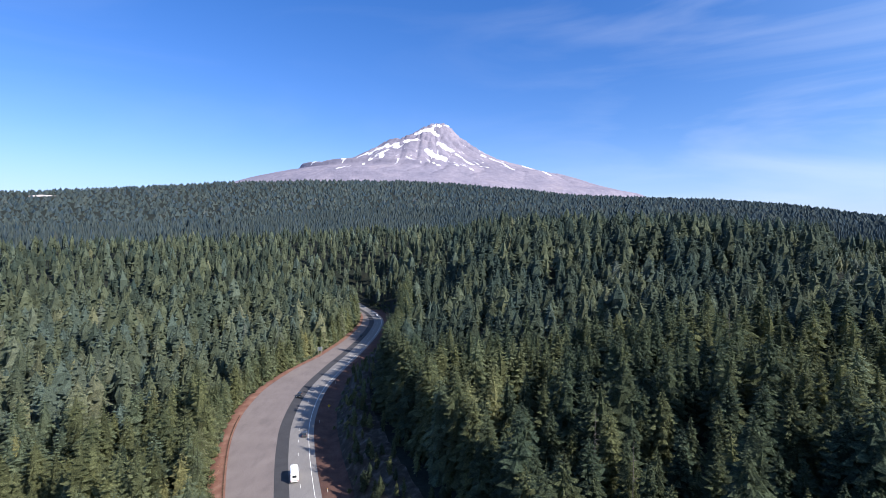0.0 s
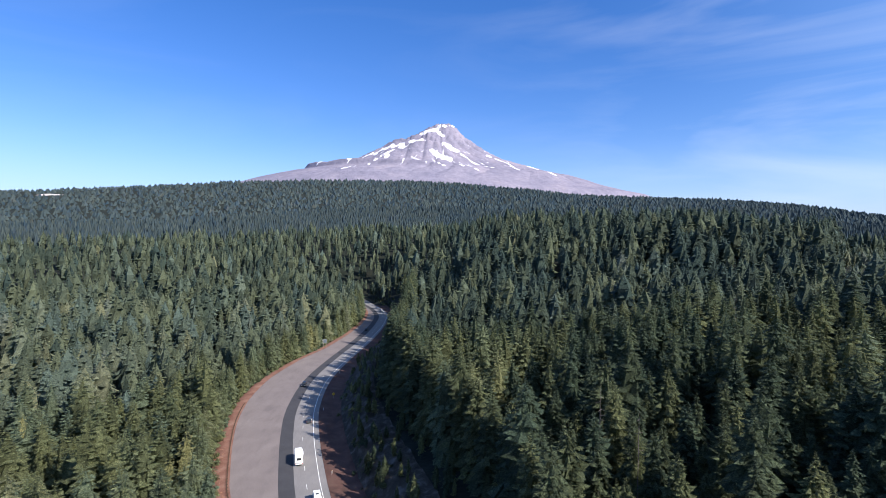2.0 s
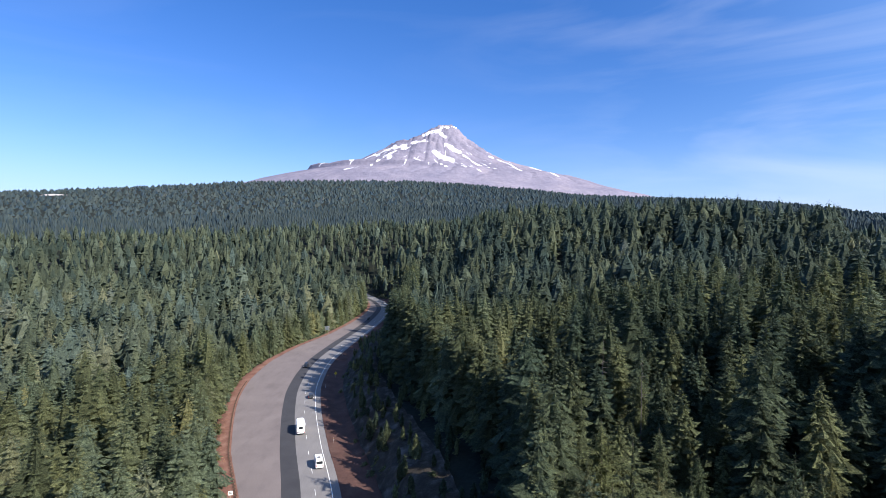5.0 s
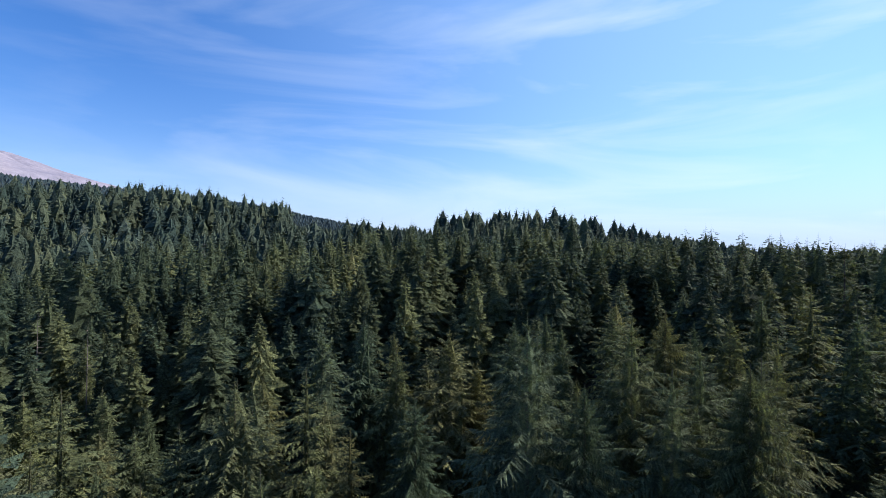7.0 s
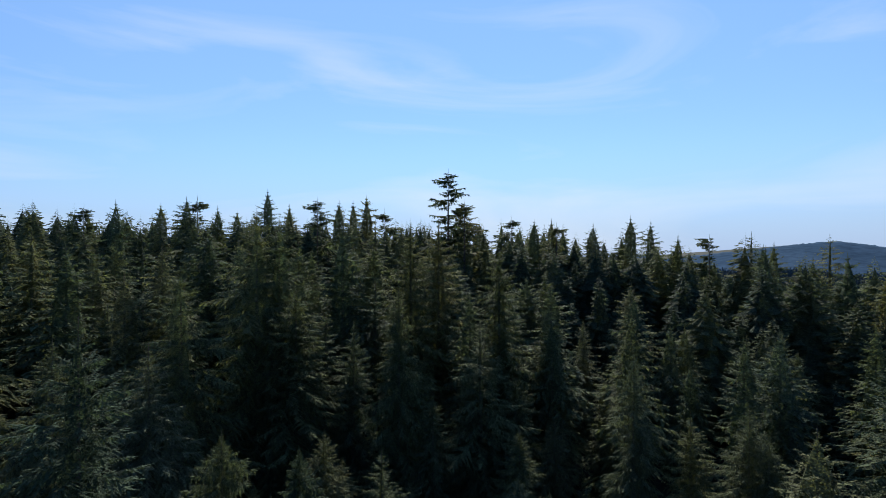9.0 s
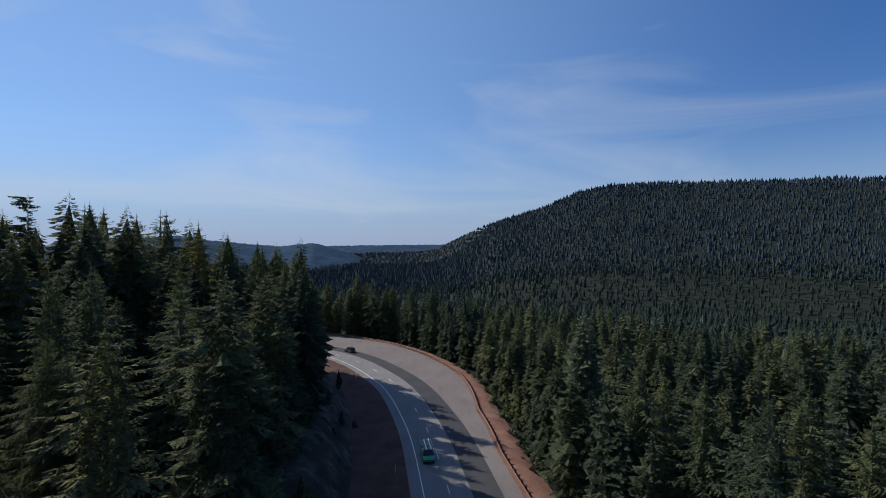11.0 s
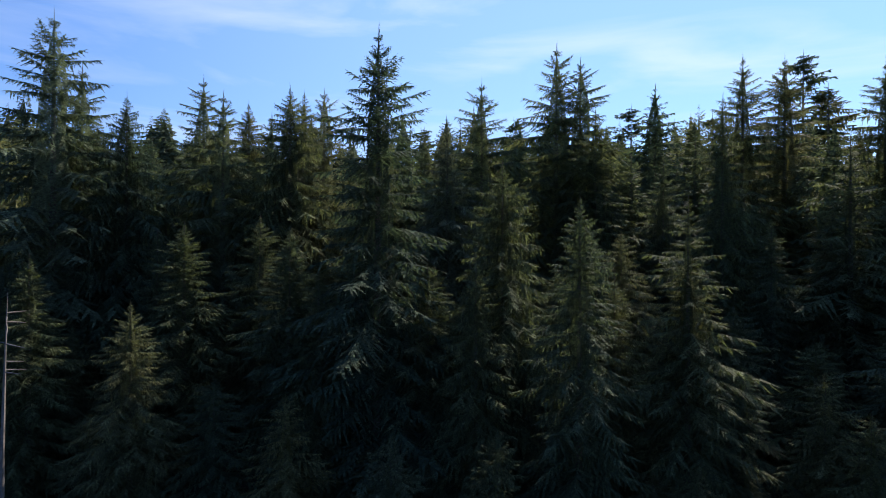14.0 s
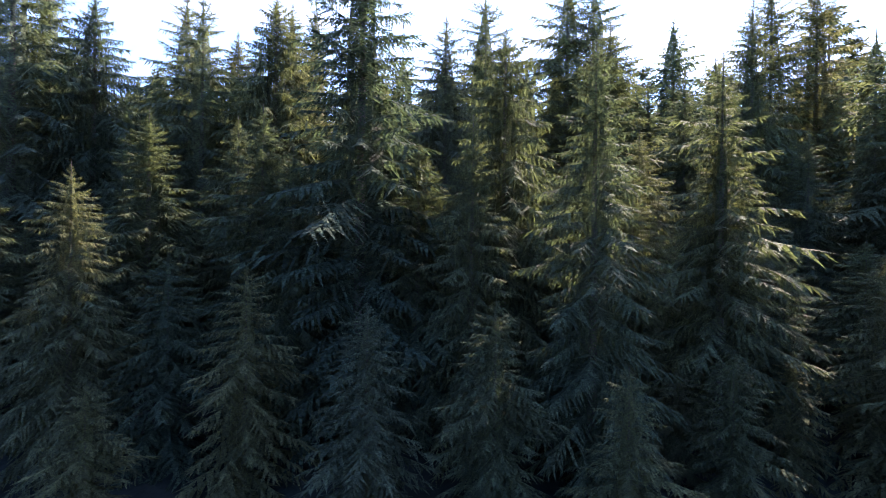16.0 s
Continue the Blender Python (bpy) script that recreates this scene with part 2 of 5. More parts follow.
# ditch soil and bank rock are darkened in colour for the shade they lie in
M_DITCH = rough_surface("roadside soil darkened for shade", [(0.3, (0.060, 0.036, 0.030)), (0.55, (0.098, 0.053, 0.044)), (0.8, (0.125, 0.086, 0.066))], 0.2, 3.0, 0.95, 0.6, 0.08)
M_ROCK = rough_surface("cut rock darkened for shade", [(0.3, (0.026, 0.022, 0.017)), (0.52, (0.050, 0.044, 0.036)), (0.72, (0.125, 0.115, 0.108))], 0.35, 2.2, 0.95, 0.9, 0.3)


# ---- building helpers ----
def part(name, bm, mat, parent=None, label=""):
    """One bmesh as one mesh object, under a thing where one is given."""
    me = bpy.data.meshes.new(name)
    bm.to_mesh(me)
    bm.free()
    me.materials.append(mat)
    ob = new(name, me)
    ob.parent = parent
    if label:
        tagged(ob, label)
    return ob


def mesh_of(name, verts, faces, mat, smooth=False, tint=None):
    """A mesh from numpy arrays: verts (n, 3), faces (m, k)."""
    me = bpy.data.meshes.new(name)
    verts, faces = np.asarray(verts, np.float32), np.asarray(faces, np.int32)
    k = faces.shape[1]
    me.vertices.add(len(verts))
    me.vertices.foreach_set("co", verts.ravel())
    me.loops.add(faces.size)
    me.loops.foreach_set("vertex_index", faces.ravel())
    me.polygons.add(len(faces))
    me.polygons.foreach_set("loop_start", np.arange(0, faces.size, k, dtype=np.int32))
    if tint is not None:
        a = me.attributes.new("tint", "FLOAT", "POINT")
        a.data.foreach_set("value", np.asarray(tint, np.float32))
    me.update(calc_edges=True)
    me.polygons.foreach_set("use_smooth", np.full(len(faces), smooth))
    me.materials.append(mat)
    return me


def box(bm, x0, y0, z0, x1, y1, z1, m=None):
    """A box between two corners, turned by m."""
    r = bmesh.ops.create_cube(bm, size=1.0, matrix=Matrix.Translation(((x0 + x1) / 2, (y0 + y1) / 2, (z0 + z1) / 2)) @ Matrix.Diagonal((x1 - x0, y1 - y0, z1 - z0, 1)))
    if m is not None:
        bmesh.ops.transform(bm, matrix=m, verts=r["verts"])
    return r["verts"]


def rod(bm, a, b, r0, r1=None, sides=8):
    """A round bar from a to b."""
    a, b = Vector(a), Vector(b)
    m = Matrix.Translation((a + b) / 2) @ (b - a).to_track_quat("Z", "Y").to_matrix().to_4x4()
    return bmesh.ops.create_cone(bm, cap_ends=True, segments=sides, radius1=r0, radius2=r0 if r1 is None else r1, depth=(b - a).length, matrix=m)["verts"]


# ---- the plan: the road's right edge line, and the pavement's width to its left ----
ROAD_XY = [(420, -150), (300, -195), (200, -215), (120, -222), (70, -211), (26.5, -181.8), (6.6, -149), (-1.6, -115), (-4.6, -80), (-6.5, -40), (-8.5, 0), (-12.5, 40), (-18.5, 80), (-25.3, 113.7),
           (-37.4, 150.3), (-47.6, 184), (-54.6, 214), (-59.3, 255), (-58.6, 300), (-55.6, 350), (-54.2, 400), (-54.8, 445), (-58.5, 490), (-70, 539), (-91, 598), (-120, 683), (-152, 776), (-195, 880), (-250, 1000)]
WIDTH_Y = [(-230, 27.0), (-180, 27.0), (-145, 22.5), (-118, 16.2), (-96, 14.0), (0, 14.0), (70, 15.5), (113, 18.9), (150, 24.0), (190, 27.0), (225, 29.0), (260, 29.0), (297, 27.0), (330, 22.5), (384, 20.0), (440, 18.6), (490, 17.5), (529, 15.0), (609, 12.5), (718, 11.5), (1000, 11.5)]


def curve_points(points, step):
    """A smooth line through the points, at even steps."""
    p = np.array(points, float)
    p = np.vstack([2 * p[0] - p[1], p, 2 * p[-1] - p[-2]])
    out = []
    for a, b, c, d in zip(p[:-3], p[1:-2], p[2:-1], p[3:]):
        t = np.linspace(0, 1, 24, endpoint=False)[:, None]
        out.append(0.5 * (2 * b + (c - a) * t + (2 * a - 5 * b + 4 * c - d) * t * t + (3 * b - a - 3 * c + d) * t**3))
    q = np.vstack(out + [p[-2:-1]])
    s = np.r_[0, np.cumsum(np.hypot(*np.diff(q, axis=0).T))]
    n = np.arange(0, s[-1], step)
    return np.stack([np.interp(n, s, q[:, 0]), np.interp(n, s, q[:, 1])], 1)


LINE = curve_points(ROAD_XY, 3.0)
TANGENT = np.gradient(LINE, axis=0)
TANGENT /= np.linalg.norm(TANGENT, axis=1)[:, None]
RIGHT = np.stack([TANGENT[:, 1], -TANGENT[:, 0]], 1)
WIDTH = np.interp(LINE[:, 1], [y for y, _ in WIDTH_Y], [w for _, w in WIDTH_Y])
WIDTH[np.arange(len(LINE)) < 150] = np.where(LINE[:150, 1] < -150, np.maximum(WIDTH[:150], 20), WIDTH[:150])


def road_distance(x, y):
    """Metres to the right of the edge line (negative: to its left), and the pavement's width there."""
    x, y = np.ravel(x), np.ravel(y)
    d, w = np.empty(len(x)), np.empty(len(x))
    for a in range(0, len(x), 8000):
        dx, dy = x[a : a + 8000, None] - LINE[:, 0], y[a : a + 8000, None] - LINE[:, 1]
        n = (dx * dx + dy * dy).argmin(1)
        i = np.arange(len(n))
        side = dx[i, n] * RIGHT[n, 0] + dy[i, n] * RIGHT[n, 1]
        far = np.hypot(dx[i, n], dy[i, n])
        d[a : a + 8000] = np.where(np.abs(side) > 0.7 * far, side, np.sign(side) * far)
        w[a : a + 8000] = WIDTH[n]
    return d, w


def smooth(v, a, b):
    t = np.clip((v - a) / (b - a), 0, 1)
    return t * t * (3 - 2 * t)


def waves(x, y, size, seed, octaves=4):
    """Soft, repeatable unevenness between about -1 and 1."""
    r = np.random.RandomState(seed)
    v, amp, tot = np.zeros(np.shape(x)), 1.0, 0.0
    for o in range(octaves):
        for _ in range(3):
            a, p = r.uniform(0, 2 * np.pi, 2)
            k = 2 * np.pi / size * 2**o * r.uniform(0.7, 1.4)
            v = v + amp * np.sin(k * (x * np.cos(a) + y * np.sin(a)) + p + 1.7 * np.sin(k * 0.6 * (y * np.cos(a) - x * np.sin(a)) + p * 2))
        tot += 3 * amp
        amp *= 0.5
    return v / tot * 1.6


SKYLINE = [(-60, 0.070), (-40, 0.086), (-32, 0.102), (-22.6, 0.120), (-14.8, 0.128), (-5, 0.131), (1, 0.127), (8.4, 0.113), (13.2, 0.100), (20.5, 0.088), (26.8, 0.081), (33.7, 0.067), (40.3, 0.044), (50, 0.015), (62, -0.01), (140, -0.012),
           (155, 0.010), (165, -0.005), (171, -0.012), (184, -0.008), (187, 0.018), (189.2, 0.035), (195.4, 0.068), (199, 0.096), (202, 0.105), (206, 0.107), (222, 0.098), (250, 0.060), (280, 0.050), (300, 0.066)]
RIDGE_FAR = [(-60, 2500), (40, 2600), (60, 2200), (140, 3400), (182, 3400), (190, 1700), (225, 1500), (260, 2300), (300, 2500)]


# the slopes and the wooded crest before the mountain: heights by azimuth and distance
CREST_FAR = [350, 450, 550, 650, 750, 900, 1100, 1400]
CREST = [(-40, (-7, -6, 2, 14, 30, 52, 80, 118)), (-20, (-6, -4, 10, 24, 42, 68, 100, 138)), (-10, (2, 6, 16, 27, 48, 78, 106, 140)), (0, (18, 26, 40, 58, 72, 84, 104, 140)), (5, (30, 42, 60, 80, 87, 84, 98, 136)),
         (14, (44, 56, 72, 82, 76, 70, 90, 126)), (28, (46, 57, 68, 77, 75, 62, 76, 108)), (35, (48, 54, 58, 62, 63, 54, 66, 92)), (42, (49, 48, 46, 45, 46, 50, 60, 80))]


def crest_height(dist, az):
    """The height by that table, between its rows and columns."""
    cols = np.array([np.interp(dist, CREST_FAR, row) for _, row in CREST])
    at = np.clip(np.interp(az, [a for a, _ in CREST], range(len(CREST))), 0, len(CREST) - 1.001)
    k = at.astype(int)
    i = np.arange(len(at))
    return cols[k, i] * (1 - (at - k)) + cols[k + 1, i] * (at - k)


def ground_height(x, y):
    """The lie of the land: road bench, cut bank and hill to its right, low woods to its left, slopes all round."""
    shape = np.shape(x)
    x, y = np.ravel(x).astype(float), np.ravel(y).astype(float)
    d, w = road_distance(x, y)
    north = smooth(y, 20, 130)
    hill_n = np.interp(d, [0, 4, 8, 11, 13, 16, 19, 40, 100, 160, 350, 800, 3000], [0, 0, -0.7, 0.2, 3.0, 6.3, 7.2, 10, 21, 28, 43, 52, 60])
    hill_s = np.interp(d, [0, 4, 8, 11, 13, 16, 19, 40, 100, 160, 300, 450, 3000], [0, 0, -0.7, 0.2, 3.0, 6.3, 7.2, 10, 22.5, 28.5, 18, 4, -20])
    right = hill_n * north + hill_s * (1 - north)
    right = right + 9 * np.exp(-(((x - 345) / 90) ** 2) - (((y - 150) / 75) ** 2))
    low_n = np.interp(-d - w, [0, 3, 9, 40, 200, 3000], [0, -0.1, -2.5, -5, -8, -10])
    low_s = np.interp(-d - w, [0, 3, 9, 40, 100, 400, 3000], [0, -0.1, -2.5, -6, -12, -52, -70])
    south = smooth(-y, 60, 260)
    left = low_n * (1 - south) + low_s * south
    z = np.where(d > 0, right, left)
    off = smooth(np.maximum(d - 30, -d - w - 20), 0, 80)
    z = z + off * 2.5 * waves(x, y, 170, 5)
    dist, az = np.hypot(x, y), np.degrees(np.arctan2(x, y))
    az = np.where(az < -60, az + 360, az)
    side = smooth(az, -35, -2) * (1 - smooth(az, 45, 75))
    flat = np.interp(az, [60, 110, 150, 230, 260, 300], [-8, -25, -55, -55, -8, -8])
    gone = smooth(dist, 640, 960)
    z = z * (1 - gone) + (60 * side + flat * (1 - side)) * gone
    slope = np.interp(az, [a for a, _ in SKYLINE], [e for _, e in SKYLINE], period=360)
    rim = np.interp(az, [a for a, _ in RIDGE_FAR], [r for _, r in RIDGE_FAR], period=360)
    eye = np.where((az > 120) & (az < 250), 40.0, 66.0)
    far = eye + slope * rim - np.interp(az, [5, 20], [22, 6])
    s = np.clip((dist - 700) / (rim - 700), 0, 1) ** 1.25
    beyond = np.clip((dist - rim) / 1500, 0, 1)
    z = z * (1 - s) + far * s + s * 9 * waves(x, y, 700, 8) * (1 - s) - beyond * 160
    clear = np.maximum(smooth(np.maximum(d - 14, -d - w - 12), 0, 70), smooth(y, 640, 760))
    held = smooth(dist, 300, 450) * (1 - smooth(dist, 1200, 1500)) * smooth(az, -60, -44) * (1 - smooth(az, 42, 52)) * clear
    z = z * (1 - held) + (crest_height(dist, az) + 4 * waves(x, y, 240, 8)) * held
    return z.reshape(shape)


# ---- ground, one sheet to the horizon ----
def graded(dense0, dense1, step, reach, growth):
    a = list(np.arange(dense0, dense1 + step, step))
    lo, hi, g = [], [], step
    while a[0] - sum(lo) > -reach and len(lo) < 200:
        g = min(g * growth, 70)
        lo.append(g)
    g = step
    while a[-1] + sum(hi) < reach and len(hi) < 200:
        g = min(g * growth, 70)
        hi.append(g)
    return np.r_[a[0] - np.cumsum(lo)[::-1], a, a[-1] + np.cumsum(hi)]


gx, gy = graded(-130, 80, 2.5, 4300, 1.12), graded(-230, 480, 5.0, 4300, 1.12)
GX, GY = np.meshgrid(gx, gy)
GZ = ground_height(GX, GY)
gd, gw = road_distance(GX, GY)
under = np.minimum(gd + gw + 5.5, 22.0 - gd).reshape(GX.shape)
GZ = GZ - 1.6 * smooth(under, 0.0, 3.0)
n_i, n_j = GX.shape
idx = np.arange(n_i * n_j).reshape(n_i, n_j)
quads = np.stack([idx[:-1, :-1], idx[:-1, 1:], idx[1:, 1:], idx[1:, :-1]], -1).reshape(-1, 4)
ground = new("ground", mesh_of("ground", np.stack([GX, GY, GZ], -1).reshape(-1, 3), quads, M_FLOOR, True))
tagged(ground, "dark forest floor rolling up to the mountain's foot", "ground", kind="structure")


# ---- road bands ----
def band(name, off0, off1, lift, mat, label, category, i0=0, i1=None, across=1, bumpy=0.0, heights=None):
    """A strip along the road between two offsets to the right of the edge line."""
    i1 = len(LINE) if i1 is None else i1
    sel = np.arange(i0, i1)
    o0 = off0[sel] if isinstance(off0, np.ndarray) else np.full(len(sel), float(off0))
    o1 = off1[sel] if isinstance(off1, np.ndarray) else np.full(len(sel), float(off1))
    rows = []
    for k in range(across + 1):
        o = o0 + (o1 - o0) * k / across
        p = LINE[sel] + RIGHT[sel] * o[:, None]
        z = np.full(len(sel), lift) if heights is None else heights(p, o) + lift
        if bumpy:
            z = z + bumpy * waves(p[:, 0], p[:, 1], 9, 3 + k)
        rows.append(np.c_[p, z])
    v = np.stack(rows, 1).reshape(-1, 3)
    n = across + 1
    ids = np.arange(len(v)).reshape(-1, n)
    f = np.stack([ids[:-1, :-1], ids[:-1, 1:], ids[1:, 1:], ids[1:, :-1]], -1).reshape(-1, 4)
    ob = new(name, mesh_of(name, v, f, mat, True))
    return tagged(ob, label, category, kind="structure")


band("road", -6.9, 1.9, 0.0, M_ASPHALT, "worn light grey asphalt lanes of a curving highway", "road", across=4)
band("road_lane", -11.2, -6.9, 0.0, M_NEWASPHALT, "freshly paved dark asphalt lane", "road", across=2)
band("pullout", -WIDTH, -11.2, 0.0, M_PULLOUT, "wide dusty asphalt pullout beside the highway", "road", across=4)
def drape(p, o):
    return ground_height(p[:, 0], p[:, 1])


N0, N1 = int(np.argmin(np.abs(LINE[:, 1] + 225) + 50 * (LINE[:, 0] > 150))), int(np.argmin(np.abs(LINE[:, 1] - 800)))
N2 = int(np.argmin(np.abs(LINE[:, 1] - 575)))
band("verge", -WIDTH - 5.2, -WIDTH, 0.05, M_SOIL, "strip of red cinder soil beyond the pullout", "verge", N0, N2, across=5, bumpy=0.10, heights=drape)
band("ditch", 1.9, 11.5, 0.04, M_DITCH, "brown soil shoulder and ditch below the cut bank", "verge", N0, N2, across=7, bumpy=0.12, heights=drape)


def bank_height(p, o):
    return ground_height(p[:, 0], p[:, 1]) + 1.1 * waves(p[:, 0] * 1.3, p[:, 1] * 1.3, 11, 31, 5) + 0.5 * np.abs(waves(p[:, 0], p[:, 1], 4, 17, 3))


band("cut_bank", 10.5, 24.0, 0.5, M_ROCK, "rough grey rock cut bank above the ditch", "rock bank", N0, int(np.argmin(np.abs(LINE[:, 1] - 330))), across=14, heights=bank_height)

# ---- edge line and lane dashes ----
SEG = np.r_[0, np.cumsum(np.hypot(*np.diff(LINE, axis=0).T))]


def on_line(s, o):
    """The place s metres along the road and o metres right of the edge line, with the heading there."""
    x, y = np.interp(s, SEG, LINE[:, 0]), np.interp(s, SEG, LINE[:, 1])
    rx, ry = np.interp(s, SEG, RIGHT[:, 0]), np.interp(s, SEG, RIGHT[:, 1])
    return x + rx * o, y + ry * o, math.atan2(ry, rx)


def nearest_s(x, y):
    return float(SEG[np.argmin((LINE[:, 0] - x) ** 2 + (LINE[:, 1] - y) ** 2)])


band("edge_line", -0.08, 0.08, 0.012, M_LINE, "solid white painted edge line of the road", "road marking", N0, N1)
bm = bmesh.new()
box(bm, -0.06, -1.5, 0.0, 0.06, 1.5, 0.006)
dash_mesh = bpy.data.meshes.new("lane_dash")
bm.to_mesh(dash_mesh)
bm.free()
dash_mesh.materials.append(M_LINE)
s0 = nearest_s(-31.6, 131.6)
k0 = int((s0 - SEG[N0]) // 12.19)
for k in range(-k0, 50):
    x, y, a = on_line(s0 + k * 12.19, -3.7)
    ob = new("lane_dash", dash_mesh)
    ob.matrix_basis = Matrix.Translation((x, y, 0.008)) @ Matrix.Rotation(a, 4, "Z")
    tagged(ob, "white painted lane dash on grey asphalt", "road marking", "lane dashes", "structure")


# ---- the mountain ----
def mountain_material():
    m, t, b = material("volcanic rock and snow with haze painted in", 0.95, spec=0.1)
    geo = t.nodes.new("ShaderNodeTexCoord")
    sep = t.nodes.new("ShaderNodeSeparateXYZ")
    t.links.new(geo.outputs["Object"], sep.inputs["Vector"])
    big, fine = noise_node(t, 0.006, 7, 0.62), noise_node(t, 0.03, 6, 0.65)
    # rock is pale mauve, carrying the haze of distance in its colour
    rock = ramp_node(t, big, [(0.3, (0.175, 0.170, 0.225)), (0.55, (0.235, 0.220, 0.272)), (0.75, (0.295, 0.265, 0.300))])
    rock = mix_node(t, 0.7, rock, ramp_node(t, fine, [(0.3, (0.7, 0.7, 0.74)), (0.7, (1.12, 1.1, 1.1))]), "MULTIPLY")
    a = t.nodes.new("ShaderNodeAttribute")
    a.attribute_name = "tint"
    jag = t.nodes.new("ShaderNodeMath")
    jag.operation = "MULTIPLY_ADD"
    t.links.new(fine, jag.inputs[0])
    jag.inputs[1].default_value = 0.95
    t.links.new(a.outputs["Fac"], jag.inputs[2])
    sn = t.nodes.new("ShaderNodeMapRange")
    sn.inputs["From Min"].default_value = 0.92
    sn.inputs["From Max"].default_value = 1.06
    t.links.new(jag.outputs["Value"], sn.inputs["Value"])
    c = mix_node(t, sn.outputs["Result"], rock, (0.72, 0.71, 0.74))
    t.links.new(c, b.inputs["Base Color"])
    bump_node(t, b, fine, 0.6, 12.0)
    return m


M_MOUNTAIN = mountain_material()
PEAK = (-60.0, 3900.0)
LEFT_RISE = [(0, 962), (60, 958), (105, 936), (170, 896), (250, 872), (296, 822), (338, 808), (380, 838), (444, 792), (590, 718), (720, 668), (950, 648), (993, 656), (1022, 613), (1225, 579), (1394, 541), (1700, 455), (2600, 330)]
RIGHT_RISE = [(0, 962), (93, 966), (127, 921), (190, 866), (317, 782), (465, 700), (634, 650), (803, 604), (972, 572), (1183, 507), (1394, 452), (1521, 427), (1660, 350), (1850, 180), (2600, 0)]


def mountain_height(x, y):
    dx, dy = x - PEAK[0], y - PEAK[1]
    th = np.arctan2(dy, dx)
    r = np.hypot(dx, np.where(dy < 0, dy * 2.1, dy))
    side = 0.5 + 0.5 * np.cos(th)
    side = side * side * (3 - 2 * side)
    lo = np.interp(r, [a for a, _ in LEFT_RISE], [b for _, b in LEFT_RISE])
    hi = np.interp(r, [a for a, _ in RIGHT_RISE], [b for _, b in RIGHT_RISE])
    z = lo * (1 - side) + hi * side
    steep = np.clip(1 - r / 1500, 0, 1)
    gully = np.abs(np.sin(th * 9 + 1.3 * np.sin(r / 170) + 0.8 * np.sin(th * 4 + 1)))
    z = z - 13 * (1 - gully) ** 2 * smooth(r, 40, 320) * (1 - smooth(r, 900, 1600))
    z = z + steep * (8 * waves(x, y, 260, 41, 5) + 7 * np.abs(waves(x, y, 90, 42, 4)))
    z = z - 420 * smooth(2950 - y, 0, 650)
    # steep crags round the crater
    z = z + 22 * smooth(430 - r, 0, 200) * np.abs(waves(x, y, 110, 44, 5)) - 10 * smooth(430 - r, 0, 200)
    return z


mx = np.r_[np.linspace(-2500, -1130, 40), np.linspace(-1100, 1100, 300), np.linspace(1130, 2500, 40)]
my = np.r_[np.linspace(2500, 2990, 20), np.linspace(3000, 3900, 160), np.linspace(3930, 4700, 20)]
MX, MY = np.meshgrid(mx, my)
MZ = mountain_height(MX, MY)
# old snow lies in patches and tongues on the near face: from x, z to x, z, and half-width
SNOW = [(-199, 887, -73, 938, 21), (-73, 947, 29, 955, 13), (-64, 887, -43, 862, 21), (-30, 794, 63, 735, 21), (63, 735, 189, 617, 7), (189, 617, 308, 592, 5), (-119, 727, -43, 668, 25), (-43, 676, 20, 651, 21), (20, 651, 96, 592, 6), (-123, 668, -81, 617, 6), (-81, 617, 3, 571, 5), (-402, 794, -529, 727, 17), (-170, 837, -402, 769, 13), (-318, 778, -478, 702, 13), (-423, 702, -444, 668, 13), (-444, 668, -529, 609, 8), (-550, 735, -613, 702, 8), (-613, 685, -656, 659, 7), (-698, 651, -571, 676, 5)]
SNOW += [(274, 718, 426, 634, 6), (426, 634, 477, 571, 8), (544, 651, 654, 609, 9), (654, 609, 730, 541, 6), (63, 634, 198, 558, 5), (-613, 592, -698, 558, 4), (-254, 676, -199, 634, 7), (-909, 647, -858, 651, 6)]
snow = np.zeros(MX.shape)
wob = 14 * waves(MX, MZ * 1.5, 120, 91, 4)
for x0, z0, x1, z1, wide in SNOW:
    ex, ez = x1 - x0, z1 - z0
    u = np.clip(((MX - x0) * ex + (MZ - z0) * ez) / (ex * ex + ez * ez), 0, 1)
    off = np.hypot(MX - x0 - u * ex, MZ - z0 - u * ez) + wob * min(1, wide / 14)
    snow = np.maximum(snow, np.clip(1 - off / (1.4 * wide), 0, 1))
# thin streaks in the gullies below the crags
MT = np.arctan2(MY - PEAK[1], MX - PEAK[0])
thread = np.clip(1 - np.abs(np.sin(MT * 23 + 0.9 * waves(MX, MY, 300, 93, 4))) / 0.34, 0, 1)
held = smooth(waves(MX, MY * 0.6, 210, 94, 4), -0.1, 0.35) * smooth(MZ, 545, 620) * (1 - smooth(MZ, 800, 880))
snow = np.maximum(snow, 0.9 * thread * held)
snow = np.where(MY < PEAK[1] + 10, snow, 0)
ids = np.arange(MX.size).reshape(MX.shape)
mq = np.stack([ids[:-1, :-1], ids[:-1, 1:], ids[1:, 1:], ids[1:, :-1]], -1).reshape(-1, 4)
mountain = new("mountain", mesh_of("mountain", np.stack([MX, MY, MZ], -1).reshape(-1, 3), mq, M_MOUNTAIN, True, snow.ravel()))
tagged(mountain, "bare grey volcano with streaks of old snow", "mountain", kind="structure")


# ---- conifers ----
def swell(t, power):
    """How far a crown reaches out at the height t: a cone that rounds off downwards."""
    return (1 - np.exp(-power * np.clip(1 - t, 0, 1))) / (1 - math.exp(-power)) * np.minimum(1, 0.66 + 2.2 * t) * np.clip((1 - t) / 0.085, 0.02, 1) ** 0.55


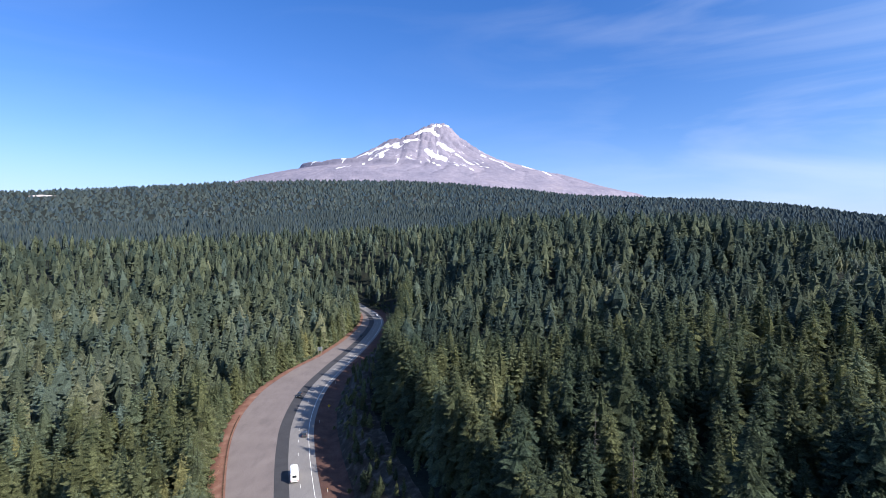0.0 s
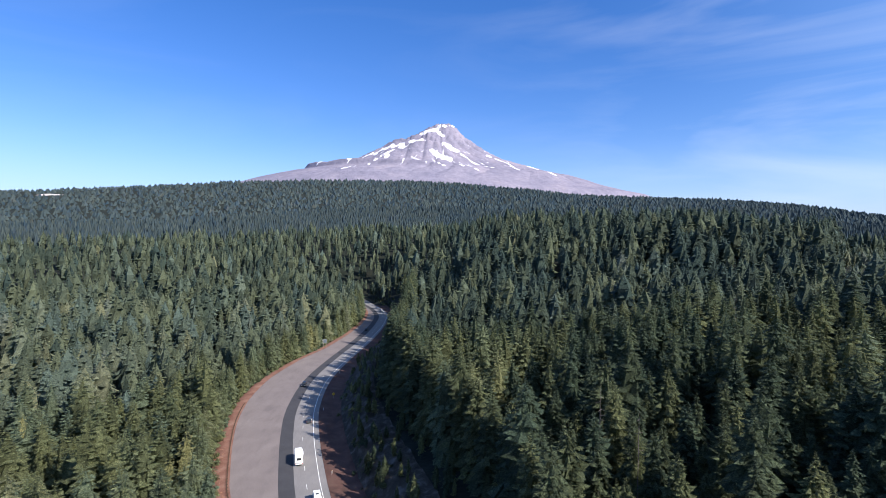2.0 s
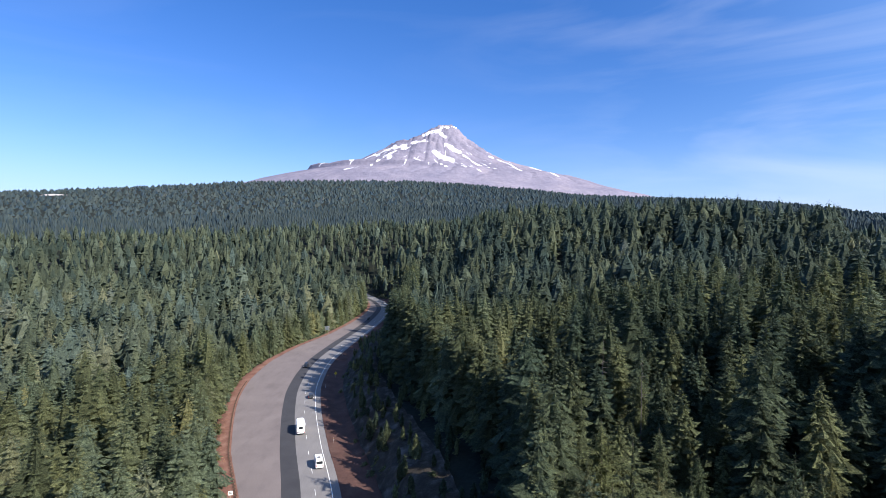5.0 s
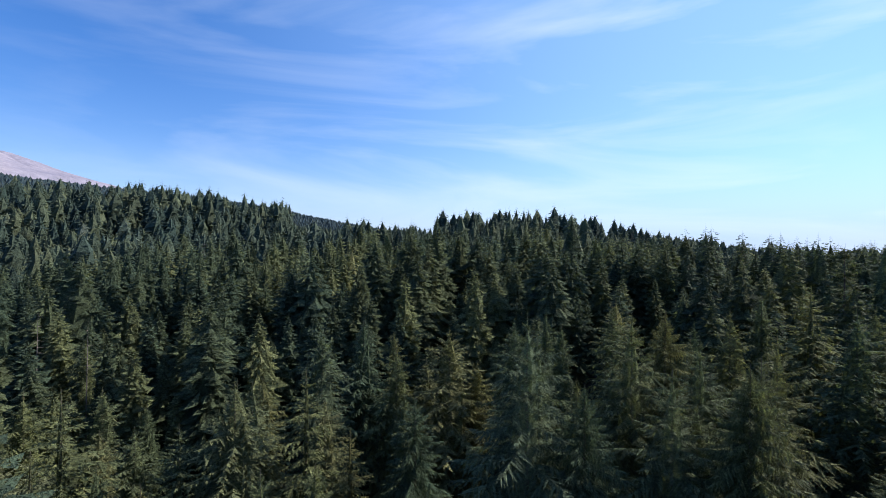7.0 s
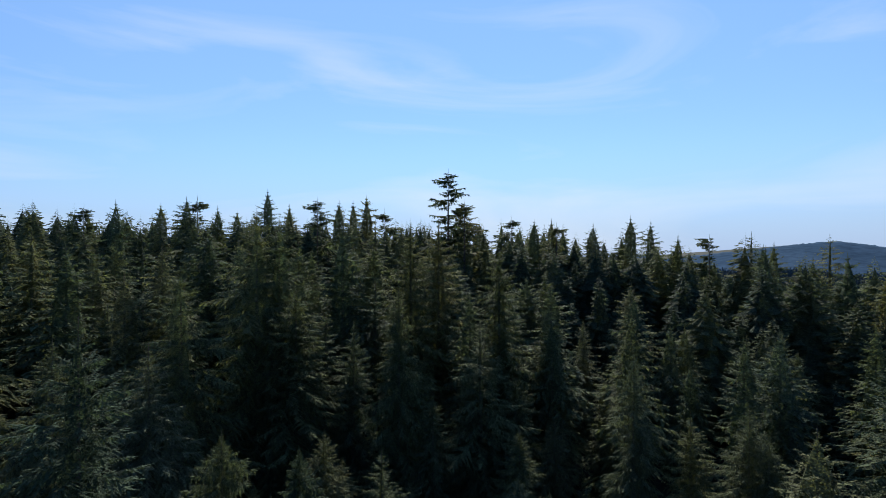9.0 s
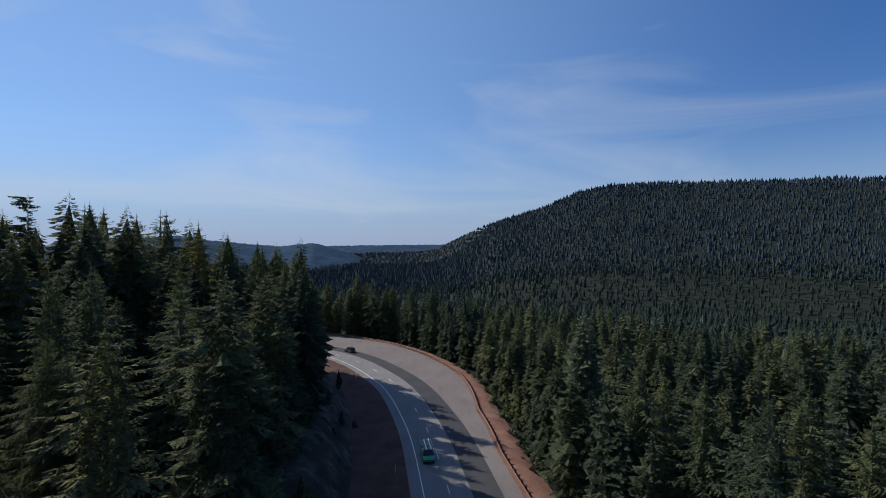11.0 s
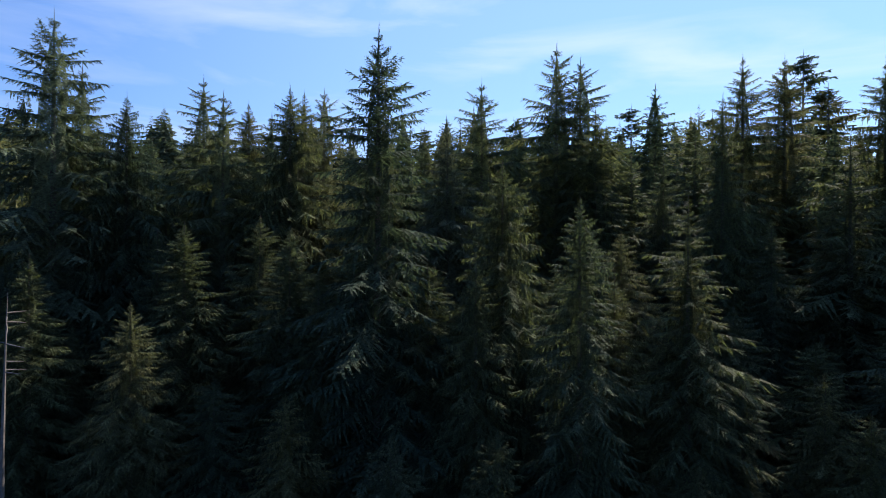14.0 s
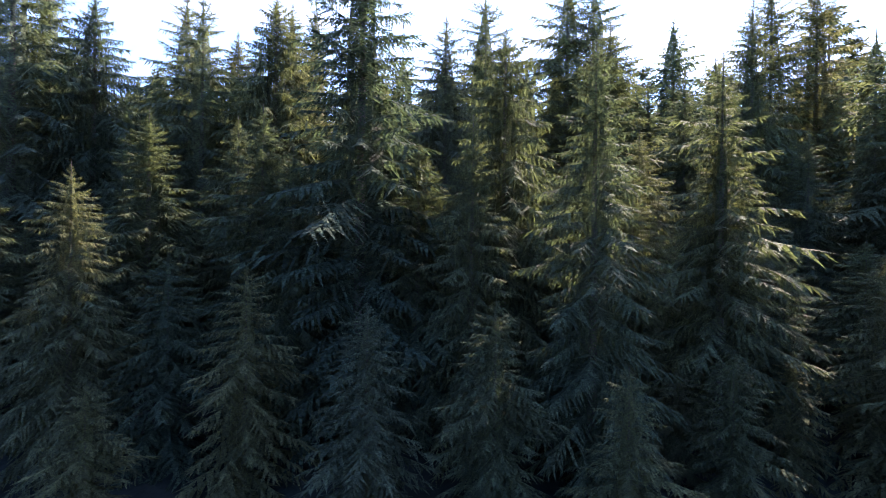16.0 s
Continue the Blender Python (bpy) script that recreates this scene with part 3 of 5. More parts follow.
def crown_arrays(rng, height, radius, base, branches, sprays, droop, hang=0.0, ragged=0.25, flat=False, power=2.6, lift=0.0, core=0.2, tiers=(0.4, 6)):
    """Branches as serrated fronds of needle sprays round a trunk: verts (n, 3) and triangles."""
    i = np.arange(branches)
    t = (i + rng.uniform(0, 1, branches)) / branches
    t = 1 - (1 - t) ** 1.25
    whorls = max(8, branches // tiers[1])
    t = np.where(rng.rand(branches) < tiers[0], (np.floor(t * whorls) + 0.5 + rng.uniform(-0.12, 0.12, branches)) / whorls, t)
    z0 = base + (height - base) * np.clip(t, 0, 1) * 0.975
    az = i * 2.39996 + rng.uniform(-0.5, 0.5, branches)
    if flat:                                   # plates of foliage, as on old weathered trees
        plate = np.minimum(13, (t * 14).astype(int))
        mid = np.sort((np.arange(14) + rng.uniform(-0.3, 0.9, 14)) / 14.4)
        side_, big = rng.uniform(0, 6.28, 14), rng.uniform(0.45, 1.15, 14)
        t = np.clip(mid[plate] + rng.uniform(-0.022, 0.022, branches) + 0.02 * np.cos(2 * az), 0, 1)
        z0 = base + (height - base) * t
        shape = big[plate] * (0.34 + 0.66 * (1 - t) ** 0.6) * (0.72 + 0.42 * np.cos(az - side_[plate])) * rng.uniform(0.35, 1.1, branches)
    else:
        shape = swell(t, power)
        shape = shape * (1 + 0.16 * np.sin(t * 17 + rng.uniform(0, 6.28) + np.sin(az + rng.uniform(0, 6.28)))) + 0.03
    length = radius * shape * rng.uniform(1 - ragged, 1 + ragged, branches)
    rise = np.interp(t, [0, 0.5, 0.85, 1], [-0.2, 0.1, 0.35, 0.7]) + lift + rng.uniform(-0.13, 0.13, branches)
    bend = droop * np.interp(t, [0, 0.7, 1], [1.1, 0.9, 0.35])
    if flat:
        rise = rng.uniform(-0.08, 0.32, branches)
    out = np.stack([np.cos(az), np.sin(az)], -1)
    side = np.stack([-np.sin(az), np.cos(az)], -1)
    half = 0.46 / sprays
    u = 0.16 + 0.84 * (np.arange(sprays) + 0.5) / sprays

    def spine(uu):
        uu = np.broadcast_to(uu, (branches, np.shape(uu)[-1]))
        h = length[:, None] * uu
        up = rise[:, None] * uu - bend[:, None] * (1.7 * uu * uu - 0.7 * uu**3)
        return np.concatenate([out[:, None, :] * h[..., None], (z0[:, None] + length[:, None] * up)[..., None]], -1)

    a, b, c = spine((u - half)[None]), spine((u + half)[None]), spine((u + 0.13)[None])
    wide = np.minimum(1, u / 0.3) * np.clip(1.08 - u, 0, 1) ** 0.75 * 0.30 + 0.03
    tris = []
    for sgn in (-1, 1):
        reach = length[:, None] * wide[None] * rng.uniform(0.6, 1.35, (branches, sprays)) + 0.04 * height / 28
        sag = reach * (0.25 + droop * 0.8 + rng.uniform(-0.45, 0.6, (branches, sprays)))
        tip = c + np.concatenate([sgn * side[:, None, :] * reach[..., None], -sag[..., None]], -1)
        tris.append(np.stack([a, b, tip], 2))
    end0, end1 = spine(np.full((1, 1), 0.88)), spine(np.full((1, 1), 1.14))
    w = (length * 0.05)[:, None, None] * np.concatenate([side, np.zeros((branches, 1))], -1)[:, None]
    tris.append(np.stack([end0 - w, end0 + w, end1], 2))
    if hang:
        low = spine((u + 0.03)[None]) + 0.0
        low[..., 2] -= hang * (0.03 + 0.16 * length[:, None] / radius * np.minimum(1, 1.5 * (1.1 - u))[None]) * radius * rng.uniform(0.4, 1.3, (branches, sprays))
        low[..., :2] += rng.uniform(-0.03, 0.03, (branches, sprays, 2)) * radius
        tris.append(np.stack([a, b, low], 2))
    v = np.concatenate([q.reshape(-1, 3) for q in tris])
    f = np.arange(len(v)).reshape(-1, 3)
    q = height / 28
    lead = np.array([[(-0.05 * q, 0, height * 0.95), (0.05 * q, 0, height * 0.95), (0.06 * q, 0.05 * q, height * 1.0)], [(0, -0.05 * q, height * 0.95), (0, 0.05 * q, height * 0.95), (0.06 * q, 0.05 * q, height * 1.0)]]).reshape(-1, 3)
    v, f = np.concatenate([v, lead]), np.concatenate([f, np.arange(6).reshape(2, 3) + len(v)])
    if core and not flat:
        cv, cf = core_arrays(rng, radius * core, base, height, power, 7, 5)
        v, f = np.concatenate([v, cv]), np.concatenate([f, cf + len(v)])
    return v, f


def core_arrays(rng, radius, base, height, power, sides, rings):
    """The dense uneven inside of a crown, as triangles from the base to the tip."""
    v, f = [], []
    for k in range(rings):
        q = k / rings
        a = np.arange(sides) * 2 * np.pi / sides + k * 0.5
        r = radius * max(0.03, float(swell(q, power))) * rng.uniform(0.65, 1.3, sides)
        v.append(np.c_[np.cos(a) * r, np.sin(a) * r, base + (height - base) * (q + rng.uniform(-0.25, 0.25, sides) / rings * (k > 0))])
    v.append(np.array([(0, 0, height * 0.96)]))
    for k in range(rings - 1):
        for j in range(sides):
            p0, p1, p2, p3 = k * sides + j, k * sides + (j + 1) % sides, (k + 1) * sides + (j + 1) % sides, (k + 1) * sides + j
            f += [(p0, p1, p2), (p0, p2, p3)]
    f += [((rings - 1) * sides + j, (rings - 1) * sides + (j + 1) % sides, rings * sides) for j in range(sides)]
    return np.concatenate(v), np.array(f)


def trunk_arrays(height, radius, sides=7, lean=0.0):
    rings = [(0, 1.25), (0.04, 1.0), (0.45, 0.66), (0.8, 0.3), (1.0, 0.03)]
    v = []
    for f, s in rings:
        a = np.arange(sides) * 2 * np.pi / sides
        v.append(np.c_[np.cos(a) * radius * s + lean * f * f, np.sin(a) * radius * s, np.full(sides, f * height)])
    v = np.concatenate(v)
    f = []
    for q in range(len(rings) - 1):
        for s in range(sides):
            f.append((q * sides + s, q * sides + (s + 1) % sides, (q + 1) * sides + (s + 1) % sides, (q + 1) * sides + s))
    return v, np.array(f)


def bough_arrays(rng, boughs, rad, base, droop, power, wing=0.42, core=0.62, sides=6, rings=3):
    """A conifer of unit height: tufts of needles, each a ridge with two hanging sides, over a dense uneven inside."""
    i = np.arange(boughs)
    t = ((i + rng.uniform(0, 1, boughs)) / boughs) ** 0.9
    az = i * 2.39996 + rng.uniform(-0.6, 0.6, boughs)
    shape = swell(t, power)
    shape = shape * (1 + 0.2 * np.sin(t * 15 + rng.uniform(0, 6.28) + 1.2 * np.sin(az + rng.uniform(0, 6.28)))) + 0.03
    l = rad * shape * rng.uniform(0.68, 1.22, boughs)
    z = base + (0.975 - base) * t
    rise = np.interp(t, [0, 0.5, 0.85, 1], [-0.05, 0.15, 0.4, 0.9]) + rng.uniform(-0.18, 0.18, boughs)
    out = np.stack([np.cos(az), np.sin(az), 0 * az], -1)
    side = np.stack([-np.sin(az), np.cos(az), 0 * az], -1)
    up = np.array([0, 0, 1.0])
    start = rng.uniform(0.12, 0.5, boughs)
    tuft = l * (1 - start)
    a = out * (start * l)[:, None] + up * (z + l * (0.05 + start * (rise - 0.3 * droop)))[:, None]
    tip = out * l[:, None] + up * (z + l * (rise - droop))[:, None]
    m = 0.5 * start + 0.5
    mid = out * (m * l)[:, None] + up * (z + l * (m * rise - m * m * droop) - 0.28 * tuft)[:, None]
    w = side * (wing * tuft * rng.uniform(0.6, 1.3, boughs) + 0.004)[:, None]
    v = np.stack([a, tip, mid - w, mid + w], 1).reshape(-1, 3)
    k = (4 * i)[:, None]
    f = np.concatenate([k + np.array([0, 2, 1]), k + np.array([0, 1, 3])])
    n = len(v)
    tri = np.array([(0, 1, 3), (1, 2, 3), (2, 0, 3)])
    v = np.concatenate([v, [(math.cos(q) * 0.009, math.sin(q) * 0.009, 0.0) for q in (0, 2.1, 4.2)], [(0.002, 0.001, 1.01)]])
    f = np.concatenate([f, tri + n])
    if core:
        cv, cf = core_arrays(rng, core * rad, base, 0.95, power, sides, rings)
        v, f = np.concatenate([v, cv]), np.concatenate([f, cf + len(v)])
    return v, f


rng = np.random.RandomState(7)
TREE_H = 28.0
TIERS = {"fir": (0.75, 9), "hemlock": (0.8, 10), "thin": (0.5, 7), "spruce": (0.45, 7), "narrow": (0.15, 6), "cedar": (0.1, 6)}
# kinds of near conifer, all 28 m high: radius, crown base, droop, hanging foliage, raggedness, taper, lift of the branches, branches
KINDS = {"fir": (4.6, 1.5, 0.28, 1.0, 0.22, 2.8, 0.05, 250), "spruce": (5.2, 1.0, 0.36, 1.3, 0.25, 2.8, 0.0, 240), "hemlock": (5.3, 1.0, 0.40, 0.8, 0.34, 2.9, 0.1, 220), "narrow": (4.2, 0.8, 0.34, 1.5, 0.24, 3.0, 0.0, 240), "cedar": (5.0, 0.5, 0.48, 2.1, 0.2, 3.1, 0.05, 250), "thin": (4.2, 6.0, 0.28, 0.7, 0.45, 2.6, 0.0, 140)}
PROTO = {}
for kind, (rad, cb, dr, hg, rg, tp, lf, nb) in KINDS.items():
    for variant in range(3):
        stem = mesh_of("trunk", *trunk_arrays(TREE_H * 0.99, 0.33), M_BARK)
        v, f = crown_arrays(rng, TREE_H, rad, cb, nb, 12, dr, hg, rg, power=tp, lift=lf, core=0.12 if kind == "thin" else 0.26, tiers=TIERS[kind])
        PROTO[kind, variant, True] = (mesh_of("crown", v, f, M_NEEDLE), stem)
        v, f = crown_arrays(rng, TREE_H, rad, cb, int(0.95 * nb), 5, dr, 0.0, rg + 0.08, power=tp, lift=lf, core=0.12 if kind == "thin" else 0.45, tiers=TIERS[kind])
        PROTO[kind, variant, False] = (mesh_of("crown", v, f, M_NEEDLE_PLAIN), stem)
for variant in range(3):
    v, f = crown_arrays(rng, TREE_H, 6.2, 6.0, 340, 7, 0.14, 1.1, 0.25, flat=True)
    PROTO["weathered", variant, True] = PROTO["weathered", variant, False] = (mesh_of("crown", v, f, M_TUFT), mesh_of("trunk", *trunk_arrays(TREE_H * 0.97, 0.36), M_BARK))
    v, f = crown_arrays(rng, TREE_H, 6.2, 0.5, 165, 8, 0.38, 1.1, 0.3, power=2.4)
    PROTO["sapling", variant, True] = PROTO["sapling", variant, False] = (mesh_of("crown", v, f, M_SAPLING), mesh_of("trunk", *trunk_arrays(TREE_H * 0.98, 0.3), M_BARK))
LABELS = {"fir": "tall dark green fir with upswept layered branches", "spruce": "dense green spruce with drooping needle sprays", "hemlock": "ragged hemlock with long drooping boughs", "narrow": "narrow spire-shaped conifer in dense woods", "cedar": "dense olive-green cedar with hanging sprays", "thin": "sparse conifer with a bare lower trunk", "sapling": "young conifer in the undergrowth at the wood's edge", "weathered": "old weathered conifer with flat tufted crown"}


def conifer(kind, x, y, top, turn=0.0, width=1.0, base=None, fine=False):
    """One tree with its trunk and crown, from the ground to the given height."""
    z = float(ground_height(np.array([x]), np.array([y]))[0]) - 0.3 if base is None else base
    h = top - z
    crown_me, trunk_me = PROTO[kind, int(abs(x * 7 + y * 3)) % 3, fine]
    tree = new("conifer")
    tree.empty_display_size = 0.5
    for nm, me in (("trunk", trunk_me), ("crown", crown_me)):
        o = new(nm, me)
        o.parent = tree
    # trees left of the road northwards get paler needles, painted to look sunlit
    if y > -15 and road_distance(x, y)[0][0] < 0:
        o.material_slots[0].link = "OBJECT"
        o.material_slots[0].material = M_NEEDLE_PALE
    s = h / TREE_H
    tree.matrix_basis = Matrix.Translation((x, y, z)) @ Matrix.Rotation(turn, 4, "Z") @ Matrix.Diagonal((s * width, s * width, s, 1))
    return tagged(tree, LABELS[kind] if h > 13 else "young conifer in the undergrowth at the wood's edge", "tree", "conifers of the wood")


def snag(x, y, z0, top, radius=0.2):
    """A dead, bleached trunk with stubs of branches."""
    tree = new("dead_tree")
    tree.matrix_basis = Matrix.Translation((x, y, z0))
    h = top - z0
    o = new("trunk", mesh_of("trunk", *trunk_arrays(h, radius, 6, 0.3), M_DEADWOOD))
    o.parent = tree
    r_ = random.Random(int(x * 10 + y))
    for _ in range(9):
        bm = bmesh.new()
        t, a = r_.uniform(0.72, 0.97), r_.uniform(0, 6.28)
        rod(bm, (0.3 * t * t, 0, h * t), (0.3 * t * t + math.cos(a) * 0.9, math.sin(a) * 0.9, h * t - r_.uniform(0, 0.4)), 0.04, 0.015, 5)
        part("branch", bm, M_DEADWOOD, tree)
    return tagged(tree, "bleached dead tree trunk with broken branch stubs", "dead tree", "dead trees")


# ---- open patches in the woods ----
M_MEADOW = rough_surface("sunlit meadow grass", [(0.3, (0.10, 0.125, 0.045)), (0.7, (0.16, 0.165, 0.065))], 0.2, 2.0, 0.95)
M_SCREE = rough_surface("pale bare gravel", [(0.3, (0.42, 0.38, 0.36)), (0.7, (0.58, 0.53, 0.50))], 0.05, 0.6, 0.95)


def patch(name, cx, cy, rx, ry, mat, label, category, lift=0.3):
    """An uneven oval of open ground laid on the slope."""
    v, f, n, m = [], [], 28, 5
    for i in range(m + 1):
        for j in range(n):
            a = 2 * math.pi * j / n
            q = i / m * (1 + 0.18 * math.sin(3 * a + cx) + 0.1 * math.sin(7 * a))
            v.append((cx + rx * q * math.cos(a), cy + ry * q * math.sin(a)))
    p = np.array(v)
    z = ground_height(p[:, 0], p[:, 1]) + lift
    for i in range(m):
        for j in range(n):
            f.append((i * n + j, i * n + (j + 1) % n, (i + 1) * n + (j + 1) % n, (i + 1) * n + j))
    return tagged(new(name, mesh_of(name, np.c_[p, z], np.array(f), mat, True)), label, category, kind="structure")


patch("meadow", -172, 385, 16, 30, M_MEADOW, "small sunlit grass clearing in the woods", "clearing")
patch("gravel_clearing", -1450, 1880, 42, 26, M_SCREE, "pale gravel clearing on the far slope", "clearing", 1.5)
# ---- trees that stand out, by place and height of the tip ----
MARKED = [
    ("hemlock", 41.6, 20.3, 44.0), ("fir", 34.9, -5.4, 39.3), ("hemlock", 58.2, -18.9, 47.2), ("hemlock", 59.5, -21.5, 46.2), ("fir", 59.3, -37.5, 46.1), ("weathered", 95.3, -64.5, 59.9), ("fir", 61.4, -42.7, 46.8),
    ("hemlock", 54.8, 16.0, 43.4), ("cedar", 49.6, 5.3, 40.6), ("fir", 68.7, -32.0, 46.2), ("cedar", 44.0, 16.3, 38.4), ("hemlock", 48.1, 10.6, 39.8), ("cedar", 62.2, 14.8, 42.9), ("narrow", 51.7, 4.8, 40.8), ("hemlock", 52.4, -11.4, 41.8), ("spruce", 44.4, -8.8, 36.0), ("thin", 84.1, -43.3, 48.0), ("narrow", 34.6, -22.7, 26.4), ("narrow", 31.1, -16.2, 29.0), ("narrow", 32.5, -11.1, 26.0), ("cedar", 36.0, -12.6, 31.5),
    ("spruce", 30.3, 6.3, 23.5), ("spruce", 34.1, -2.2, 25.0), ("weathered", 105.9, -0.4, 50.4), ("fir", 149.7, -39.1, 59.5), ("weathered", 102.7, -38.8, 53.2), ("fir", 96.1, -93.9, 50.2), ("fir", 78.4, -100.6, 50.2),
    ("fir", 99.4, -134.2, 51.0), ("thin", 94.3, -175.7, 48.5), ("thin", 78.3, -189.2, 47.5), ("hemlock", 55.5, 4.1, 42.2), ("spruce", 43.7, 34.2, 34.3), ("narrow", 33.5, 92.5, 35.0),
    ("hemlock", 46.1, 21.7, 41.6), ("fir", 52.5, -46.1, 43.1), ("weathered", 101.0, -72.3, 53.9), ("hemlock", 58.7, 10.7, 40.7), ("fir", 100.1, -5.1, 50.9), ("narrow", 44.1, -13.3, 26.7), ("cedar", 40.5, -18.6, 27.9), ("thin", 33.8, -22.4, 29.2),
    ("fir", 119.3, -49.0, 54.5), ("fir", 121.0, -53.1, 54.8), ("hemlock", 121.7, -56.8, 56.3), ("weathered", 103.5, -53.5, 51.8), ("weathered", 88.7, -64.3, 52.3), ("weathered", 96.0, -81.7, 50.7), ("fir", 91.2, -84.4, 49.6), ("weathered", 88.0, -88.1, 48.9), ("spruce", 78.4, -89.3, 48.3),
    ("fir", 131.1, -12.5, 53.1), ("spruce", 132.8, -17.7, 55.0), ("weathered", 110.7, -18.0, 53.3), ("spruce", 125.2, -23.3, 52.5), ("hemlock", 134.6, -28.8, 52.3), ("fir", 137.0, -41.8, 54.7), ("fir", 70.7, -106.0, 46.0), ("weathered", 71.2, -117.6, 46.0), ("fir", 65.3, -132.6, 44.5),
    ("fir", 52.0, -104.0, 43.4), ("spruce", 46.5, -108.5, 41.6), ("hemlock", 42.0, -110.0, 42.2), ("fir", 37.0, -112.0, 40.4), ("spruce", 32.0, -113.0, 38.2), ("fir", 27.0, -115.0, 36.6), ("narrow", 22.0, -116.0, 33.0), ("spruce", 62.0, -122.0, 43.8), ("fir", 38.0, -132.0, 37.5), ("spruce", 26.0, -136.0, 31.8), ("fir", 31.0, -134.0, 35.5),
    ("fir", 32.2, -220.6, 18.7), ("spruce", 28.7, -222.8, 21.8), ("thin", 23.6, -224.3, 17.9), ("fir", 19.3, -216.9, 19.4), ("spruce", 16.5, -218.6, 24.5), ("fir", 12.9, -219.4, 21.2), ("thin", 10.2, -212.0, 23.1), ("fir", 5.0, -211.2, 19.5), ("spruce", 2.4, -212.0, 20.7), ("fir", -4.9, -202.1, 20.6), ("fir", -11.6, -189.6, 22.5),
]
for kind, x, y, top in MARKED:
    conifer(kind, x, y, top, turn=x * 1.7 + y, fine=math.hypot(x - 9, y + 12) < 62)
for x, y, top in [(89.0, 162.7, 51.8), (30.5, 105.3, 38.6), (32.9, 90.6, 37.8), (28.5, 11.5, 23.9), (27.5, 13.5, 17.0)]:
    snag(x, y, float(ground_height(np.array([x]), np.array([y]))[0]) - 0.3, top, 0.16)

# ---- the wood: jittered places, thinning with distance ----
rng = np.random.RandomState(21)


def places(x0, x1, y0, y1, step, jitter=0.42):
    gx_, gy_ = np.meshgrid(np.arange(x0, x1, step), np.arange(y0, y1, step))
    gx_ = gx_ + (np.arange(gx_.shape[0]) % 2)[:, None] * step / 2
    p = np.stack([gx_.ravel(), gy_.ravel()], 1)
    return p + rng.uniform(-jitter, jitter, p.shape) * step


def set_back(y):
    """How much further the wood keeps from the road along the inside of the bend."""
    return np.interp(y, [45, 75, 105, 150, 200, 250, 300, 350, 400], [0, 11, 15, 12, 11, 16, 15, 9, 3])


def clear_of_road(p, right=18.0, left=7.0):
    d, w = road_distance(p[:, 0], p[:, 1])
    back = set_back(p[:, 1])
    far = p[:, 1] > 560
    return (d > np.where(far, 6.0, right + back)) | (d < -w - np.where(far, 2.0, left)) | (p[:, 1] > 660)


def shorter(x, y):
    """Trees are lower where the hill comes down to the bend."""
    d, _ = road_distance(np.ravel(x), np.ravel(y))
    u, v = np.ravel(y), smooth(-np.ravel(y), 60, 140)
    hill = 1 - 0.10 * smooth(-u, 100, 190) * (1 - smooth(d, 18, 70))
    return np.where(d > 0, hill, 1 - 0.27 * v)


def in_view(p, lo=-46.0, hi=240.0):
    """Whether a place lies on the sides that the camera ever faces."""
    az = np.degrees(np.arctan2(p[:, 0], p[:, 1]))
    return ((az > lo) & (az < hi)) | (az + 360 < hi)


def reach(p):
    return np.hypot(p[:, 0] - 6, p[:, 1] + 8)


near = places(-240, 240, -240, 240, 7.1)
near = near[clear_of_road(near) & (in_view(near) | (reach(near) < 70))]
near = near[waves(near[:, 0], near[:, 1], 34, 77) > -0.75]
mx_, my_ = np.array([m[1] for m in MARKED]), np.array([m[2] for m in MARKED])
gap_ = np.hypot(near[:, :1] - mx_, near[:, 1:] - my_).min(1)
keep = gap_ > 3.8
# the marked trees stand first before the last stretch, with undergrowth between them
glade = (near[:, 0] < 46) & (near[:, 1] > -46) & (near[:, 1] < 30) & (near[:, 0] > -8)
keep &= ~glade & (np.hypot(near[:, 0] - 6, near[:, 1] + 8) > 24) & (reach(near) < 235)
near = near[keep]
order = np.argsort(reach(near))
hero, rest = near[order[:215]], near[order[215:]]
kinds = ["fir", "spruce", "hemlock", "narrow", "thin", "spruce", "fir", "narrow"]
hz = ground_height(hero[:, 0], hero[:, 1])
hd, hw = road_distance(hero[:, 0], hero[:, 1])
for (x, y), z, d in zip(hero, hz, hd):
    h = rng.uniform(18, 26.5) if d > 0 else rng.uniform(16, 26)
    if rng.rand() < 0.15:
        h *= 0.68
    h *= float(shorter(x, y)[0])
    conifer(kinds[rng.randint(len(kinds))], float(x), float(y), float(z) + h, rng.uniform(0, 6.28), rng.uniform(0.85, 1.25), float(z) - 0.3, fine=bool(math.hypot(x - 9, y + 12) < 48 and x > 20))
# undergrowth of young trees along the top of the bank
for x, y in places(26.5, 45, -44, 28, 4.6):
    d_ = np.hypot(mx_ - x, my_ - y).min()
    if d_ < 1.6:
        continue
    z = float(ground_height(np.array([x]), np.array([y]))[0])
    h = rng.uniform(5.0, 10.0) if x < 33 else rng.uniform(9.0, 17.0)
    conifer("sapling" if h < 12.5 else ("spruce", "narrow")[rng.randint(2)], float(x), float(y), z + h, rng.uniform(0, 6.28), rng.uniform(1.1, 1.5) if h < 12.5 else rng.uniform(1.0, 1.4), z - 0.2, fine=True)


